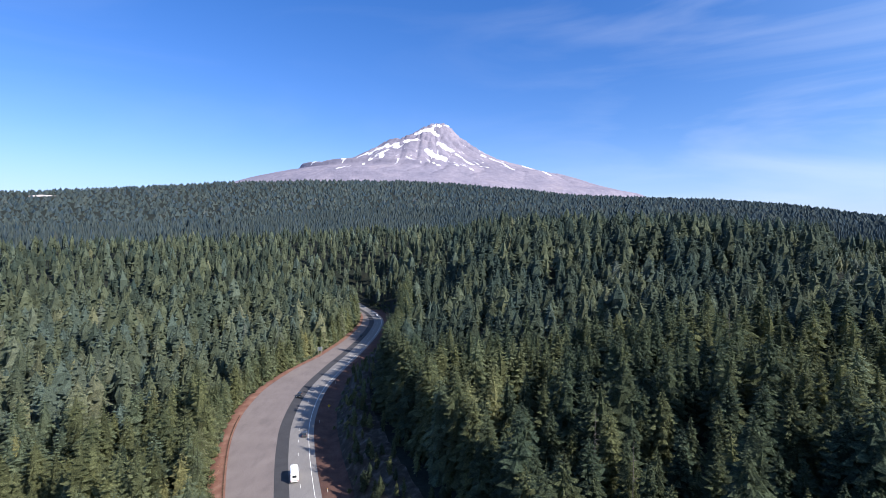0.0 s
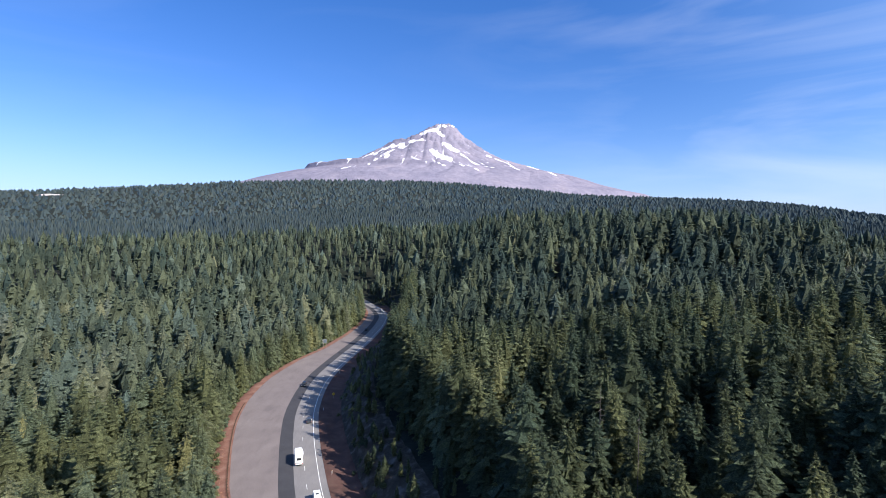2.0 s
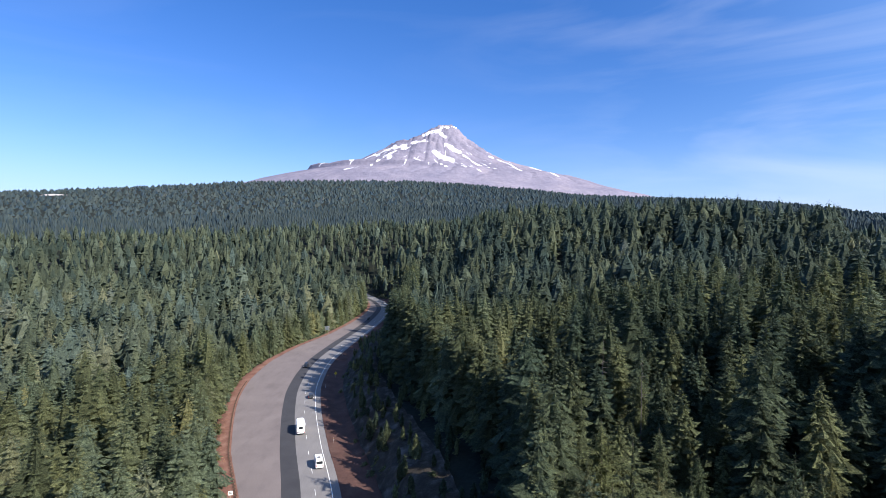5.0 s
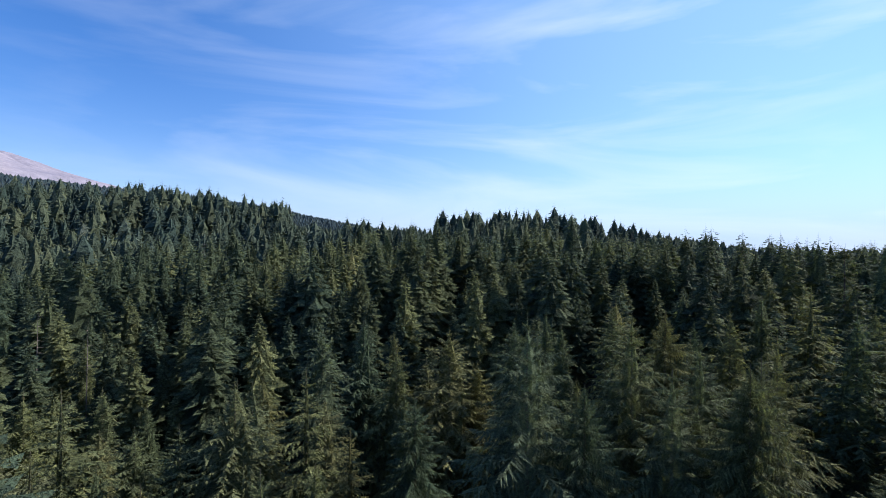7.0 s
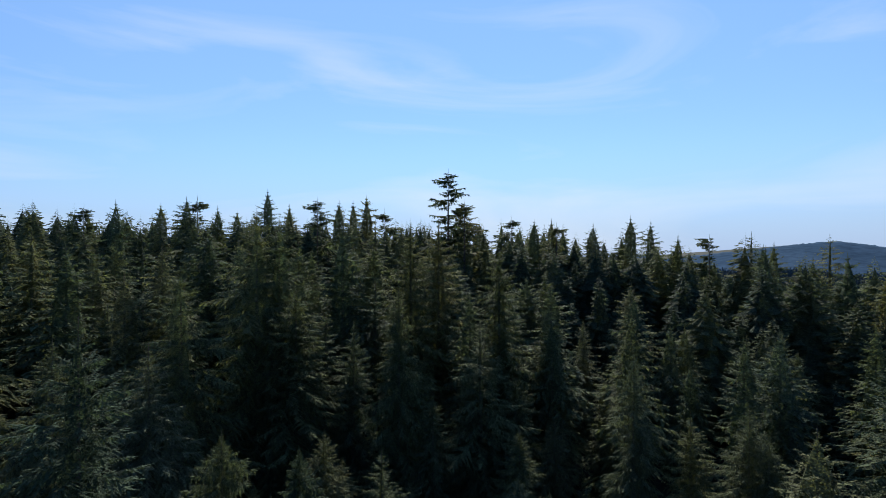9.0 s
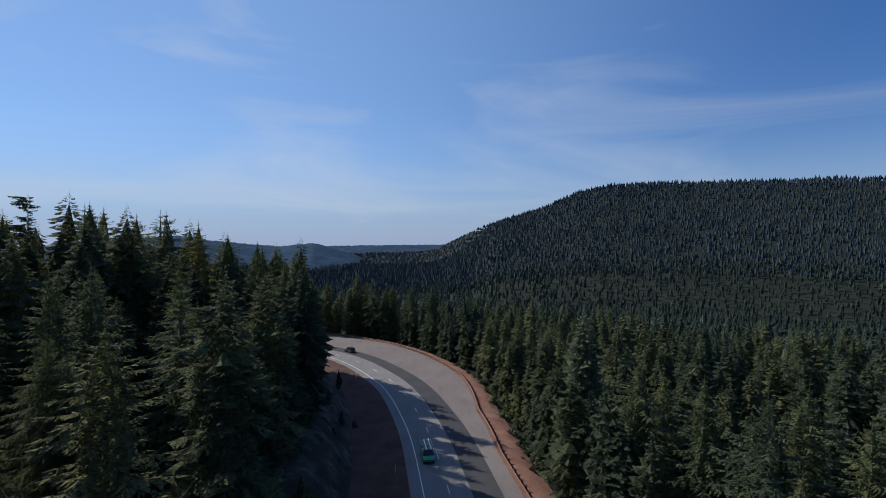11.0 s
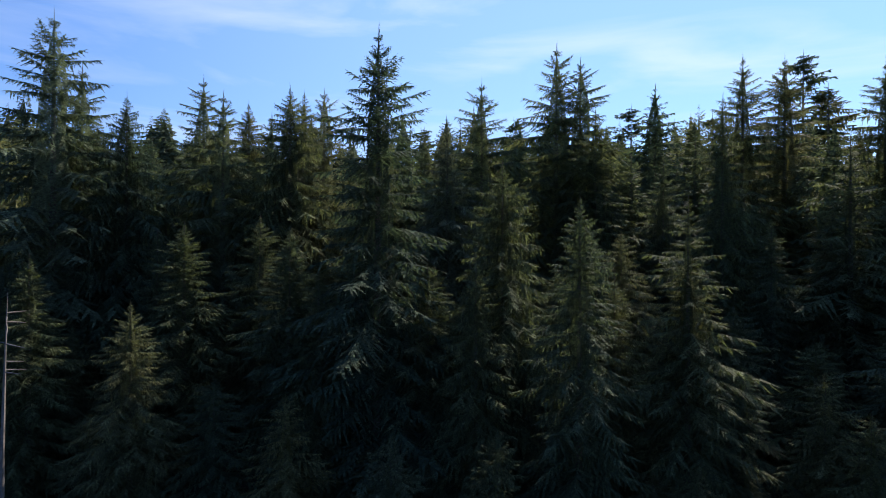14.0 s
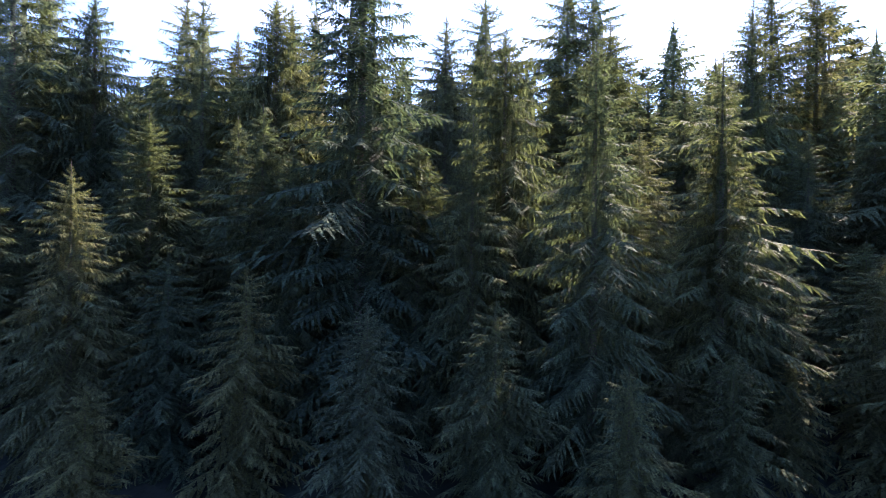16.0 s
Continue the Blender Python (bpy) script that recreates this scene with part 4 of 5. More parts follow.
def woods(name, pts, protos, heights, label, mat=M_WOODS):
    """Many trees as one object: each place takes one of the prototype shapes."""
    z = ground_height(pts[:, 0], pts[:, 1]) - 0.4
    n = len(pts)
    pick, turn = rng.randint(len(protos), size=n), rng.uniform(0, 6.28, n)
    h = rng.uniform(*heights, n) * np.where(rng.rand(n) < 0.15, 1.25, 1.0) * (1 + 0.14 * waves(pts[:, 0], pts[:, 1], 120, 63))
    brow = (pts[:, 0] > 45) & (pts[:, 1] > -1.8 * pts[:, 0]) & (pts[:, 1] < 0.4 * pts[:, 0])
    h = np.where(brow, np.minimum(h, 26.0), np.minimum(h, 1.1 * heights[1])) * shorter(pts[:, 0], pts[:, 1])
    wide = rng.uniform(0.82, 1.12, n)
    far_, az_ = np.hypot(pts[:, 0], pts[:, 1]), np.degrees(np.arctan2(pts[:, 0], pts[:, 1]))
    old = smooth(far_, 300, 480) * (1 - smooth(far_, 640, 1060)) * (np.abs(az_) < 60)
    young = (az_ > 36.3) & (az_ < 52) & (far_ > 330) & (far_ < 780)
    h = h * np.where(young, 0.62, 1 + 0.34 * old)
    # the raised tint left of the road paints those woods paler, as if sunlit
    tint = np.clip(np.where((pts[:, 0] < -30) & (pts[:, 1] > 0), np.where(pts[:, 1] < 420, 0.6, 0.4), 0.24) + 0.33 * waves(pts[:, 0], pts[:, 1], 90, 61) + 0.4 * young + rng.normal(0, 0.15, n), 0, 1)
    # far slopes to the rear are painted darker, as hillsides turned from the sun
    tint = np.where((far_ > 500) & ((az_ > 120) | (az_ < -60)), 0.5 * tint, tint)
    vs, fs, ts, at = [], [], [], 0
    for k, (v, f) in enumerate(protos):
        s = np.where(pick == k)[0]
        if not len(s):
            continue
        c, sn = np.cos(turn[s])[:, None], np.sin(turn[s])[:, None]
        r = (h[s] * wide[s])[:, None]
        q = np.stack([pts[s, :1] + r * (v[:, 0] * c - v[:, 1] * sn), pts[s, 1:] + r * (v[:, 0] * sn + v[:, 1] * c), z[s][:, None] + h[s][:, None] * v[:, 2]], -1)
        vs.append(q.reshape(-1, 3))
        fs.append((f[None] + (np.arange(len(s)) * len(v))[:, None, None] + at).reshape(-1, 3))
        ts.append(np.repeat(tint[s], len(v)))
        at += len(s) * len(v)
    ob = new(name, mesh_of(name, np.concatenate(vs), np.concatenate(fs), mat, False, np.concatenate(ts)))
    return tagged(ob, label, "woods", kind="stuff")


def tier_tree(tiers, spikes, rad, base, droop):
    """A far conifer of unit height: a few jagged cones, one over another."""
    v, f = [], []
    for i in range(tiers):
        z0, z1 = base + (1 - base) * i / tiers * 0.92, base + (1 - base) * (i + 1.35) / tiers
        r = rad * (1 - 0.72 * i / tiers)
        a0, k = rng.uniform(0, 6.28), len(v)
        v.append((0, 0, min(1.0, z1)))
        for j in range(spikes):
            for q, e in ((1.0, 0.0), (0.62, 0.35)):
                a = a0 + (j + e + 0.15) * 2 * math.pi / spikes + rng.uniform(-0.15, 0.15)
                q = r * q * rng.uniform(0.75, 1.2)
                v.append((math.cos(a) * q, math.sin(a) * q, z0 + (0.03 if e else 0) - droop * q))
        m = 2 * spikes
        f += [(k, k + 1 + j, k + 1 + (j + 1) % m) for j in range(m)]
    return np.array(v), np.array(f)


BROAD = ((0.15, 0.1, 0.4, 4.6), (0.165, 0.12, 0.35, 4.0), (0.14, 0.15, 0.3, 5.2))
SHAPES = ((0.19, 0.1, 0.3, 2.5), (0.205, 0.08, 0.45, 2.7), (0.155, 0.12, 0.4, 3.0), (0.21, 0.15, 0.5, 2.3), (0.165, 0.2, 0.45, 2.8), (0.18, 0.1, 0.25, 2.5), (0.20, 0.15, 0.5, 2.1), (0.175, 0.1, 0.35, 2.8))
MID = [bough_arrays(rng, 300, 0.9 * r_, b_, d_, p_, 0.32) for r_, b_, d_, p_ in SHAPES + BROAD]
MID_FAR = [bough_arrays(rng, 120, 0.9 * r_, b_, d_, p_, 0.44) for r_, b_, d_, p_ in SHAPES + BROAD]
FAR_A = [bough_arrays(rng, 44, r_, b_ + 0.1, d_, p_, 0.38, 0.78, 5, 3) for r_, b_, d_, p_ in SHAPES[:6]]
FAR_B = [bough_arrays(rng, 18, r_, b_ + 0.15, d_, p_, 0.45, 0.8, 5, 2) for r_, b_, d_, p_ in SHAPES[:6]]
MID_LOW = [bough_arrays(rng, 190, 0.95 * r_, 0.03, d_, p_, 0.4) for r_, b_, d_, p_ in SHAPES[:5]]
CLUMP = [tier_tree(1, 4, r_, 0.0, 0.1) for r_ in (0.9, 0.75, 0.65)]
DOT = [tier_tree(1, 4, r_, 0.1, 0.4) for r_ in (0.34, 0.29, 0.26)]


def belt(reach0, reach1, step, seen=True):
    """Places between two distances, on the sides in view or on the others."""
    p = places(-reach1, reach1, -reach1, reach1, step)
    p = p[(reach(p) >= reach0) & (reach(p) < reach1) & (in_view(p) == seen)]
    p = p[np.hypot((p[:, 0] + 172) / 16, (p[:, 1] - 388) / 30) > 1]
    if seen:                                   # none behind the brow of the near hill
        az = np.degrees(np.arctan2(p[:, 0], p[:, 1]))
        az = np.where(az < -60, az + 360, az)
        p = p[(reach(p) < 2300) | (az < 140) | (az > 174)]
        az = np.degrees(np.arctan2(p[:, 0], p[:, 1]))
        az = np.where(az < -60, az + 360, az)
        p = p[(reach(p) < 300) | (az < 84) | ((az < 104) & (reach(p) < 470)) | (az > 138)]
    p = p[np.hypot(p[:, 0] + 1450, p[:, 1] - 1880) > 46]
    return p[clear_of_road(p, 20, 9) & (waves(p[:, 0], p[:, 1], 60, 78) > -0.8)]


edge_s = np.arange(SEG[N0], SEG[N1], 4.2)
edge_s = edge_s + rng.uniform(-1.6, 1.6, len(edge_s))
right_of = np.array([on_line(s_, 24.0)[1] for s_ in edge_s])
edge = np.array([on_line(s_, o_)[:2] for s_, o_ in zip(edge_s, rng.uniform(17.5, 22.5, len(edge_s)) + set_back(right_of))])
edge = edge[~((edge[:, 1] > -50) & (edge[:, 1] < 34))]
close = reach(rest) < 135
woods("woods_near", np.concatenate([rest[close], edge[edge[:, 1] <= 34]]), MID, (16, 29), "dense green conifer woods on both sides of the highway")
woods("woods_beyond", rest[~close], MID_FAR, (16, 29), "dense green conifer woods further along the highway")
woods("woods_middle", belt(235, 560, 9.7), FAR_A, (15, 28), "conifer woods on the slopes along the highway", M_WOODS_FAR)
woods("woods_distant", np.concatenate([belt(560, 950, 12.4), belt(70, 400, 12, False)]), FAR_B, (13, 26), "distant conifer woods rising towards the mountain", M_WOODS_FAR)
def facing_mountain(p):
    return np.abs(np.degrees(np.arctan2(p[:, 0], p[:, 1]))) < 53


slope, around = belt(940, 1500, 8.8), belt(900, 1800, 10.2)
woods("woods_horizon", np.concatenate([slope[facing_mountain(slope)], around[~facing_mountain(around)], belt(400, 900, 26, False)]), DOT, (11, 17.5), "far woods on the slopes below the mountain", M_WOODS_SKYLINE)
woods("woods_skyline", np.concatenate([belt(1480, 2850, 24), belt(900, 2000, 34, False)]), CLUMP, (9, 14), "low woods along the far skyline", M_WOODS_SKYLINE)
bank = places(-70, 60, -150, 340, 4.4)
bd, bw = road_distance(bank[:, 0], bank[:, 1])
bank = bank[(bd > 11.5) & ~clear_of_road(bank, 20) & (bd > 0) & (waves(bank[:, 0], bank[:, 1], 20, 55) > -0.05) & ~((bank[:, 1] > -48) & (bank[:, 1] < 34))]
woods("bank_thicket", bank, FAR_A, (3.5, 8), "thicket of young conifers and brush on the cut bank")
woods("woods_edge", edge[(edge[:, 1] > 34) & (edge[:, 1] < 470)], MID_LOW, (24, 32), "tall conifers lining the top of the cut bank")
lined = np.arange(SEG[N0], nearest_s(-91, 598), 3.4)
lined = lined + rng.uniform(-1.3, 1.3, len(lined))
lined = np.array([on_line(s_, -o_)[:2] for s_, o_ in zip(lined, np.interp(lined, SEG, WIDTH) + rng.uniform(6.0, 12, len(lined)))])
woods("woods_fringe", lined, MID_LOW, (9, 22), "uneven conifers along the outer edge of the pullout")
# tall trees with bare lower trunks beside the pullout
for k, s_ in enumerate(np.arange(nearest_s(-34, 140), nearest_s(-59, 330), 5.2)):
    x, y, _a = on_line(s_ + rng.uniform(-2.5, 2.5), -float(np.interp(s_, SEG, WIDTH)) - rng.uniform(6.8, 8.6))
    z = float(ground_height(np.array([x]), np.array([y]))[0])
    if k % 5 == 3:
        snag(x, y, z - 0.3, z + rng.uniform(6, 11), 0.2)
    else:
        conifer("thin", x, y, z + rng.uniform(15, 22), rng.uniform(0, 6.28), rng.uniform(0.75, 0.95), z - 0.3)


# ---- hills beyond the valley, the blue of haze painted into their colour ----
M_BACKDROP = rough_surface("far forested hills painted in haze blue", [(0.3, (0.036, 0.062, 0.098)), (0.5, (0.042, 0.070, 0.110)), (0.7, (0.048, 0.078, 0.120))], 0.004, 0.03, 1.0, 0.1, 1.0, 0.0)


def far_hills(crest, foot, top, drop, label, seed):
    """A forested ridge as wide as the crest list: azimuth in degrees and slope of its skyline."""
    az = np.radians(np.arange(crest[0][0], crest[-1][0] + 0.01, 0.25))
    line = np.interp(np.degrees(az), [a for a, _ in crest], [e for _, e in crest])
    rows = []
    for q in np.linspace(0, 1, 14):
        r = foot + (top - foot) * q + 0 * az
        z = drop + (41 + line * top - drop) * q**0.9 + 5 * waves(np.degrees(az) * 12, q * 400 + 0 * az, 110, seed + 1) * (1 - q)
        if q == 1:
            z = z + 3 * waves(np.degrees(az) * 30, 0 * az, 14, seed + 2)
        rows.append(np.c_[r * np.sin(az), r * np.cos(az), z])
    rows.append(np.c_[(top + 300) * np.sin(az), (top + 300) * np.cos(az), rows[-1][:, 2] - 150])
    v = np.stack(rows, 1)
    ids = np.arange(v.shape[0] * v.shape[1]).reshape(v.shape[:2])
    f = np.stack([ids[:-1, :-1], ids[1:, :-1], ids[1:, 1:], ids[:-1, 1:]], -1).reshape(-1, 4)
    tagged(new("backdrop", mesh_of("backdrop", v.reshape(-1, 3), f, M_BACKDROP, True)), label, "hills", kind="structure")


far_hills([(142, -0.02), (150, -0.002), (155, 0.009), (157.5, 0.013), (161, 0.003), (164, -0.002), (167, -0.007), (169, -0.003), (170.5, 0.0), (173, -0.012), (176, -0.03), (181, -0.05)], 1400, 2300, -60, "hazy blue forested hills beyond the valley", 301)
far_hills([(140, -0.01), (160, -0.006), (170, -0.006), (178, -0.004), (184, -0.003), (190, -0.003), (196, -0.006)], 2500, 3300, -60, "pale blue haze-painted ridge on the far horizon", 311)


# ---- low growth and debris along the road ----
SHRUB = [bough_arrays(rng, 26, 0.7, 0.05, 0.3, 3.0, 0.4, 0.5, 5, 2) for _ in range(3)]


def shrubs(name, pts, heights, label):
    ob = woods(name, pts, SHRUB, heights, label)
    return tagged(ob, category="shrubs")


def along(n, s0, s1, o0, o1):
    """n places scattered along a stretch of the road, between two offsets right of the edge line (past the pavement's width where negative)."""
    s, o = rng.uniform(s0, s1, n), rng.uniform(o0, o1, n)
    w = np.interp(s, SEG, WIDTH)
    o = np.where(o < 0, o - w, o)
    return np.array([on_line(a, b)[:2] for a, b in zip(s, o)])


S_A, S_B, S_C = nearest_s(26.5, -181.8), nearest_s(-37, 150), nearest_s(-54.5, 420)
shrubs("verge_shrubs", along(800, S_A, S_C + 200, -10, -3.6), (0.8, 3.4), "low green shrubs along the wood's edge")
shrubs("bank_shrubs", along(520, S_A, S_C + 200, 9.5, 22), (0.6, 2.4), "low green brush on the cut bank")


def debris():
    """Reddish dead boughs strewn on the soil beyond the guard rail."""
    v, f = [], []
    for x, y in along(420, nearest_s(-18, 80), nearest_s(-47, 190), -7.5, -2.0):
        z = float(ground_height(np.array([x]), np.array([y]))[0]) + 0.12
        a, l, lift = rng.uniform(0, 6.28), rng.uniform(0.5, 1.8), rng.uniform(-0.05, 0.35)
        c, s = math.cos(a), math.sin(a)
        w = rng.uniform(0.04, 0.1)
        k = len(v)
        v += [(x - s * w, y + c * w, z), (x + s * w, y - c * w, z), (x, y, z + 1.6 * w), (x + c * l, y + s * l, z + lift)]
        f += [(k, k + 1, k + 3), (k + 1, k + 2, k + 3), (k + 2, k, k + 3)]
    ob = new("dead_boughs", mesh_of("dead_boughs", v, f, M_DEBRIS))
    return tagged(ob, "reddish dead boughs strewn on bare soil", "debris", kind="stuff")


M_DEBRIS = rough_surface("red-brown dead needles", [(0.3, (0.22, 0.10, 0.06)), (0.7, (0.40, 0.22, 0.14))], 0.8, 6, 0.95)
debris()

# ---- guard rail ----
M_RUST = rough_surface("weathering steel", [(0.3, (0.13, 0.065, 0.045)), (0.7, (0.22, 0.12, 0.085))], 1.0, 9, 0.75, 0.3, 0.01, 0.4)
M_POST = rough_surface("dark treated timber", [(0.3, (0.075, 0.05, 0.038)), (0.7, (0.14, 0.10, 0.075))], 1.5, 10, 0.9)
g0, g1 = nearest_s(60, -209), nearest_s(-58, 222)
rail = new("guard_rail")
rs = np.arange(g0, g1, 1.905)
# the rail's ridged section: offsets outward and heights
SECTION = [(0.0, 0.42), (0.07, 0.47), (0.07, 0.52), (0.0, 0.57), (0.07, 0.62), (0.07, 0.67), (0.0, 0.73), (-0.012, 0.73), (0.058, 0.67), (0.058, 0.62), (-0.012, 0.57), (0.058, 0.52), (0.058, 0.47), (-0.012, 0.42)]
rv_, rf_ = [], []
for s in rs:
    w = float(np.interp(s, SEG, WIDTH))
    for o, h in SECTION:
        x, y, _a = on_line(s, -w - 0.35 + o)
        rv_.append((x, y, h))
m_ = len(SECTION)
for k in range(len(rs) - 1):
    for j in range(m_):
        rf_.append((k * m_ + j, k * m_ + (j + 1) % m_, (k + 1) * m_ + (j + 1) % m_, (k + 1) * m_ + j))
o = new("rail", mesh_of("rail", rv_, rf_, M_RUST, True))
o.parent = rail
bm = bmesh.new()
box(bm, -0.1, -0.1, -1.0, 0.1, 0.1, 0.72)
box(bm, 0.1, -0.075, 0.4, 0.3, 0.075, 0.72)
bmesh.ops.bevel(bm, geom=[e for e in bm.edges if all(abs(v.co.z - 0.72) < 0.01 for v in e.verts)], offset=0.015, segments=1, affect="EDGES")
post_me = bpy.data.meshes.new("post")
bm.to_mesh(post_me)
bm.free()
post_me.materials.append(M_POST)
for s in rs:
    w = float(np.interp(s, SEG, WIDTH))
    x, y, a = on_line(s, -w - 0.75)
    o = new("post", post_me)
    o.parent = rail
    o.matrix_basis = Matrix.Translation((x, y, 0.0)) @ Matrix.Rotation(a, 4, "Z")
tagged(rail, "rust-brown weathering steel guard rail on timber posts", "guard rail")

# ---- signs and markers ----
M_STEEL = plain("galvanised sign back", (0.42, 0.45, 0.48), 0.45, 0.5, 0.1)
M_SIGN_BACK = plain("dull aluminium sign back", (0.075, 0.105, 0.12), 0.6, 0.0, 0.1)
M_YELLOW = plain("yellow sign sheeting", (0.80, 0.52, 0.03), 0.5)
M_WHITE = plain("white enamel", (0.78, 0.78, 0.76), 0.5)
M_BROWN = plain("tan sign sheeting", (0.46, 0.36, 0.22), 0.6)
M_BLACK = plain("black paint", (0.03, 0.03, 0.03), 0.5)
M_TIMBER = rough_surface("grey sign timber", [(0.3, (0.22, 0.18, 0.14)), (0.7, (0.36, 0.31, 0.26))], 1.0, 12, 0.9)


def road_sign(x, y, turn, wide, high, foot, face, label, posts=2, diamond=False, bars=()):
    """A flat panel on posts, with a steel back; bars stand for its lettering."""
    z = float(ground_height(np.array([x]), np.array([y]))[0])
    sign = new("road_sign")
    sign.matrix_basis = Matrix.Translation((x, y, z)) @ Matrix.Rotation(turn, 4, "Z")
    turn_m = Matrix.Translation((0, 0, foot + high / 2)) @ Matrix.Rotation(radians(45 if diamond else 0), 4, "Y") @ Matrix.Translation((0, 0, -foot - high / 2))
    bm = bmesh.new()
    vs = box(bm, -wide / 2, -0.012, foot, wide / 2, 0.0, foot + high, turn_m)
    bmesh.ops.bevel(bm, geom=list({e for v in vs for e in v.link_edges if e.calc_length() < 0.02}), offset=0.06, segments=2, affect="EDGES")
    part("panel", bm, face, sign)
    bm = bmesh.new()
    box(bm, -wide / 2 + 0.04, 0.002, foot + 0.04, wide / 2 - 0.04, 0.014, foot + high - 0.04, turn_m)
    part("backing", bm, M_SIGN_BACK, sign, "bare metal sign back")
    for k in range(posts):
        px = 0 if posts == 1 else (-0.32 + 0.64 * k) * wide
        bm = bmesh.new()
        box(bm, px - 0.06, 0.016, -0.8, px + 0.06, 0.13, foot + high * 0.85)
        part("post", bm, M_TIMBER, sign)
    for cx, cz, w, h in bars:
        bm = bmesh.new()
        box(bm, cx - w / 2, -0.018, foot + cz - h / 2, cx + w / 2, -0.014, foot + cz + h / 2)
        part("lettering", bm, M_BLACK, sign)
    return tagged(sign, label, "road sign")


road_sign(-80.0, 337.0, radians(200), 2.9, 2.6, 2.6, M_WHITE, "large road sign seen from its grey back")
road_sign(-49.8, 226.0, radians(8), 0.95, 0.95, 1.5, M_YELLOW, "yellow diamond warning sign on a timber post", 1, True, [(0, 0.5, 0.12, 0.45), (0, 0.3, 0.3, 0.1)])
road_sign(-107.5, 635.0, radians(6), 4.8, 1.3, 3.2, M_BROWN, "wide tan guide sign on two posts", 2, False, [(0, 0.85, 3.4, 0.22), (-0.4, 0.42, 2.6, 0.22)])
road_sign(-48.3, 114.5, radians(20), 0.95, 0.95, 1.5, M_WHITE, "small white roadside sign behind the guard rail", 1, False, [(0, 0.66, 0.7, 0.12), (0, 0.4, 0.7, 0.12)])


def delineator(x, y):
    """A white flexible marker post."""
    z = float(ground_height(np.array([x]), np.array([y]))[0])
    d = new("marker_post")
    d.matrix_basis = Matrix.Translation((x, y, z))
    bm = bmesh.new()
    rod(bm, (0, 0, -0.2), (0, 0, 1.25), 0.055, 0.05, 10)
    part("post", bm, M_WHITE, d)
    bm = bmesh.new()
    box(bm, -0.045, -0.062, 1.0, 0.045, -0.052, 1.2)
    part("reflector", bm, M_YELLOW, d)
    return tagged(d, "white roadside marker post with a reflector", "marker post", "marker posts")


for s in np.arange(nearest_s(-37, 148.5) - 5 * 61, nearest_s(-37, 148.5) + 4 * 61, 61.0):
    x, y, _a = on_line(s, 3.7)
    delineator(x, y)

# ---- vehicles ----
M_TYRE = plain("tyre rubber", (0.025, 0.025, 0.025), 0.85)
M_RIM = plain("wheel rim", (0.35, 0.35, 0.36), 0.35, 0.8)
M_GLASS = plain("dark tinted window glass", (0.02, 0.024, 0.028), 0.08, 0.0, 0.05, spec=0.6)
M_LAMP_W = plain("clear lamp glass", (0.65, 0.65, 0.62), 0.15)
M_LAMP_R = plain("red lamp glass", (0.40, 0.02, 0.02), 0.2)
PAINT = {"black": plain("black car paint", (0.018, 0.019, 0.022), 0.25, 0.0, 0.1, spec=0.6), "white": plain("white car paint", (0.80, 0.80, 0.79), 0.3, 0.0, 0.04, spec=0.5), "grey": plain("dark grey car paint", (0.055, 0.06, 0.065), 0.28, 0.2, 0.1, spec=0.6), "green": plain("green car paint", (0.03, 0.24, 0.15), 0.35, 0.0, 0.1, spec=0.5)}


def loft(bm, sections):
    """A closed body through cross-sections of equal point counts."""
    rings = [[bm.verts.new(p) for p in sec] for sec in sections]
    for a, b in zip(rings[:-1], rings[1:]):
        for k in range(len(a)):
            bm.faces.new((a[k], a[(k + 1) % len(a)], b[(k + 1) % len(a)], b[k]))
    bm.faces.new(rings[0][::-1])
    bm.faces.new(rings[-1])
    bmesh.ops.recalc_face_normals(bm, faces=bm.faces)


def across_section(y, half, z0, z1, tuck):
    return [(-half + 0.06, y, z0), (half - 0.06, y, z0), (half, y, z0 + 0.25 * (z1 - z0)), (half, y, z0 + 0.6 * (z1 - z0)), (half - tuck, y, z1), (-half + tuck, y, z1), (-half, y, z0 + 0.6 * (z1 - z0)), (-half, y, z0 + 0.25 * (z1 - z0))]


def wheels(car, half, ys, r):
    for y in ys:
        for sx in (-1, 1):
            bm = bmesh.new()
            rod(bm, (sx * (half - 0.24), y, r), (sx * (half - 0.01), y, r), r, r, 20)
            bmesh.ops.bevel(bm, geom=[e for e in bm.edges if e.is_manifold and e.calc_face_angle(0) > 1.0], offset=0.03, segments=2, affect="EDGES")
            wheel = part("wheel", bm, M_TYRE, car)
            bm = bmesh.new()
            rod(bm, (sx * (half - 0.08), y, r), (sx * (half + 0.005), y, r), r * 0.62, r * 0.55, 14)
            part("rim", bm, M_RIM, wheel)


def lamps(car, half, y_front, y_back, z):
    for sx in (-1, 1):
        bm = bmesh.new()
        box(bm, sx * (half - 0.25) - 0.17, y_front - 0.06, z, sx * (half - 0.25) + 0.17, y_front + 0.03, z + 0.14)
        part("headlight", bm, M_LAMP_W, car)
        bm = bmesh.new()
        box(bm, sx * (half - 0.14) - 0.1, y_back - 0.03, z + 0.05, sx * (half - 0.14) + 0.1, y_back + 0.06, z + 0.35)
        part("taillight", bm, M_LAMP_R, car)


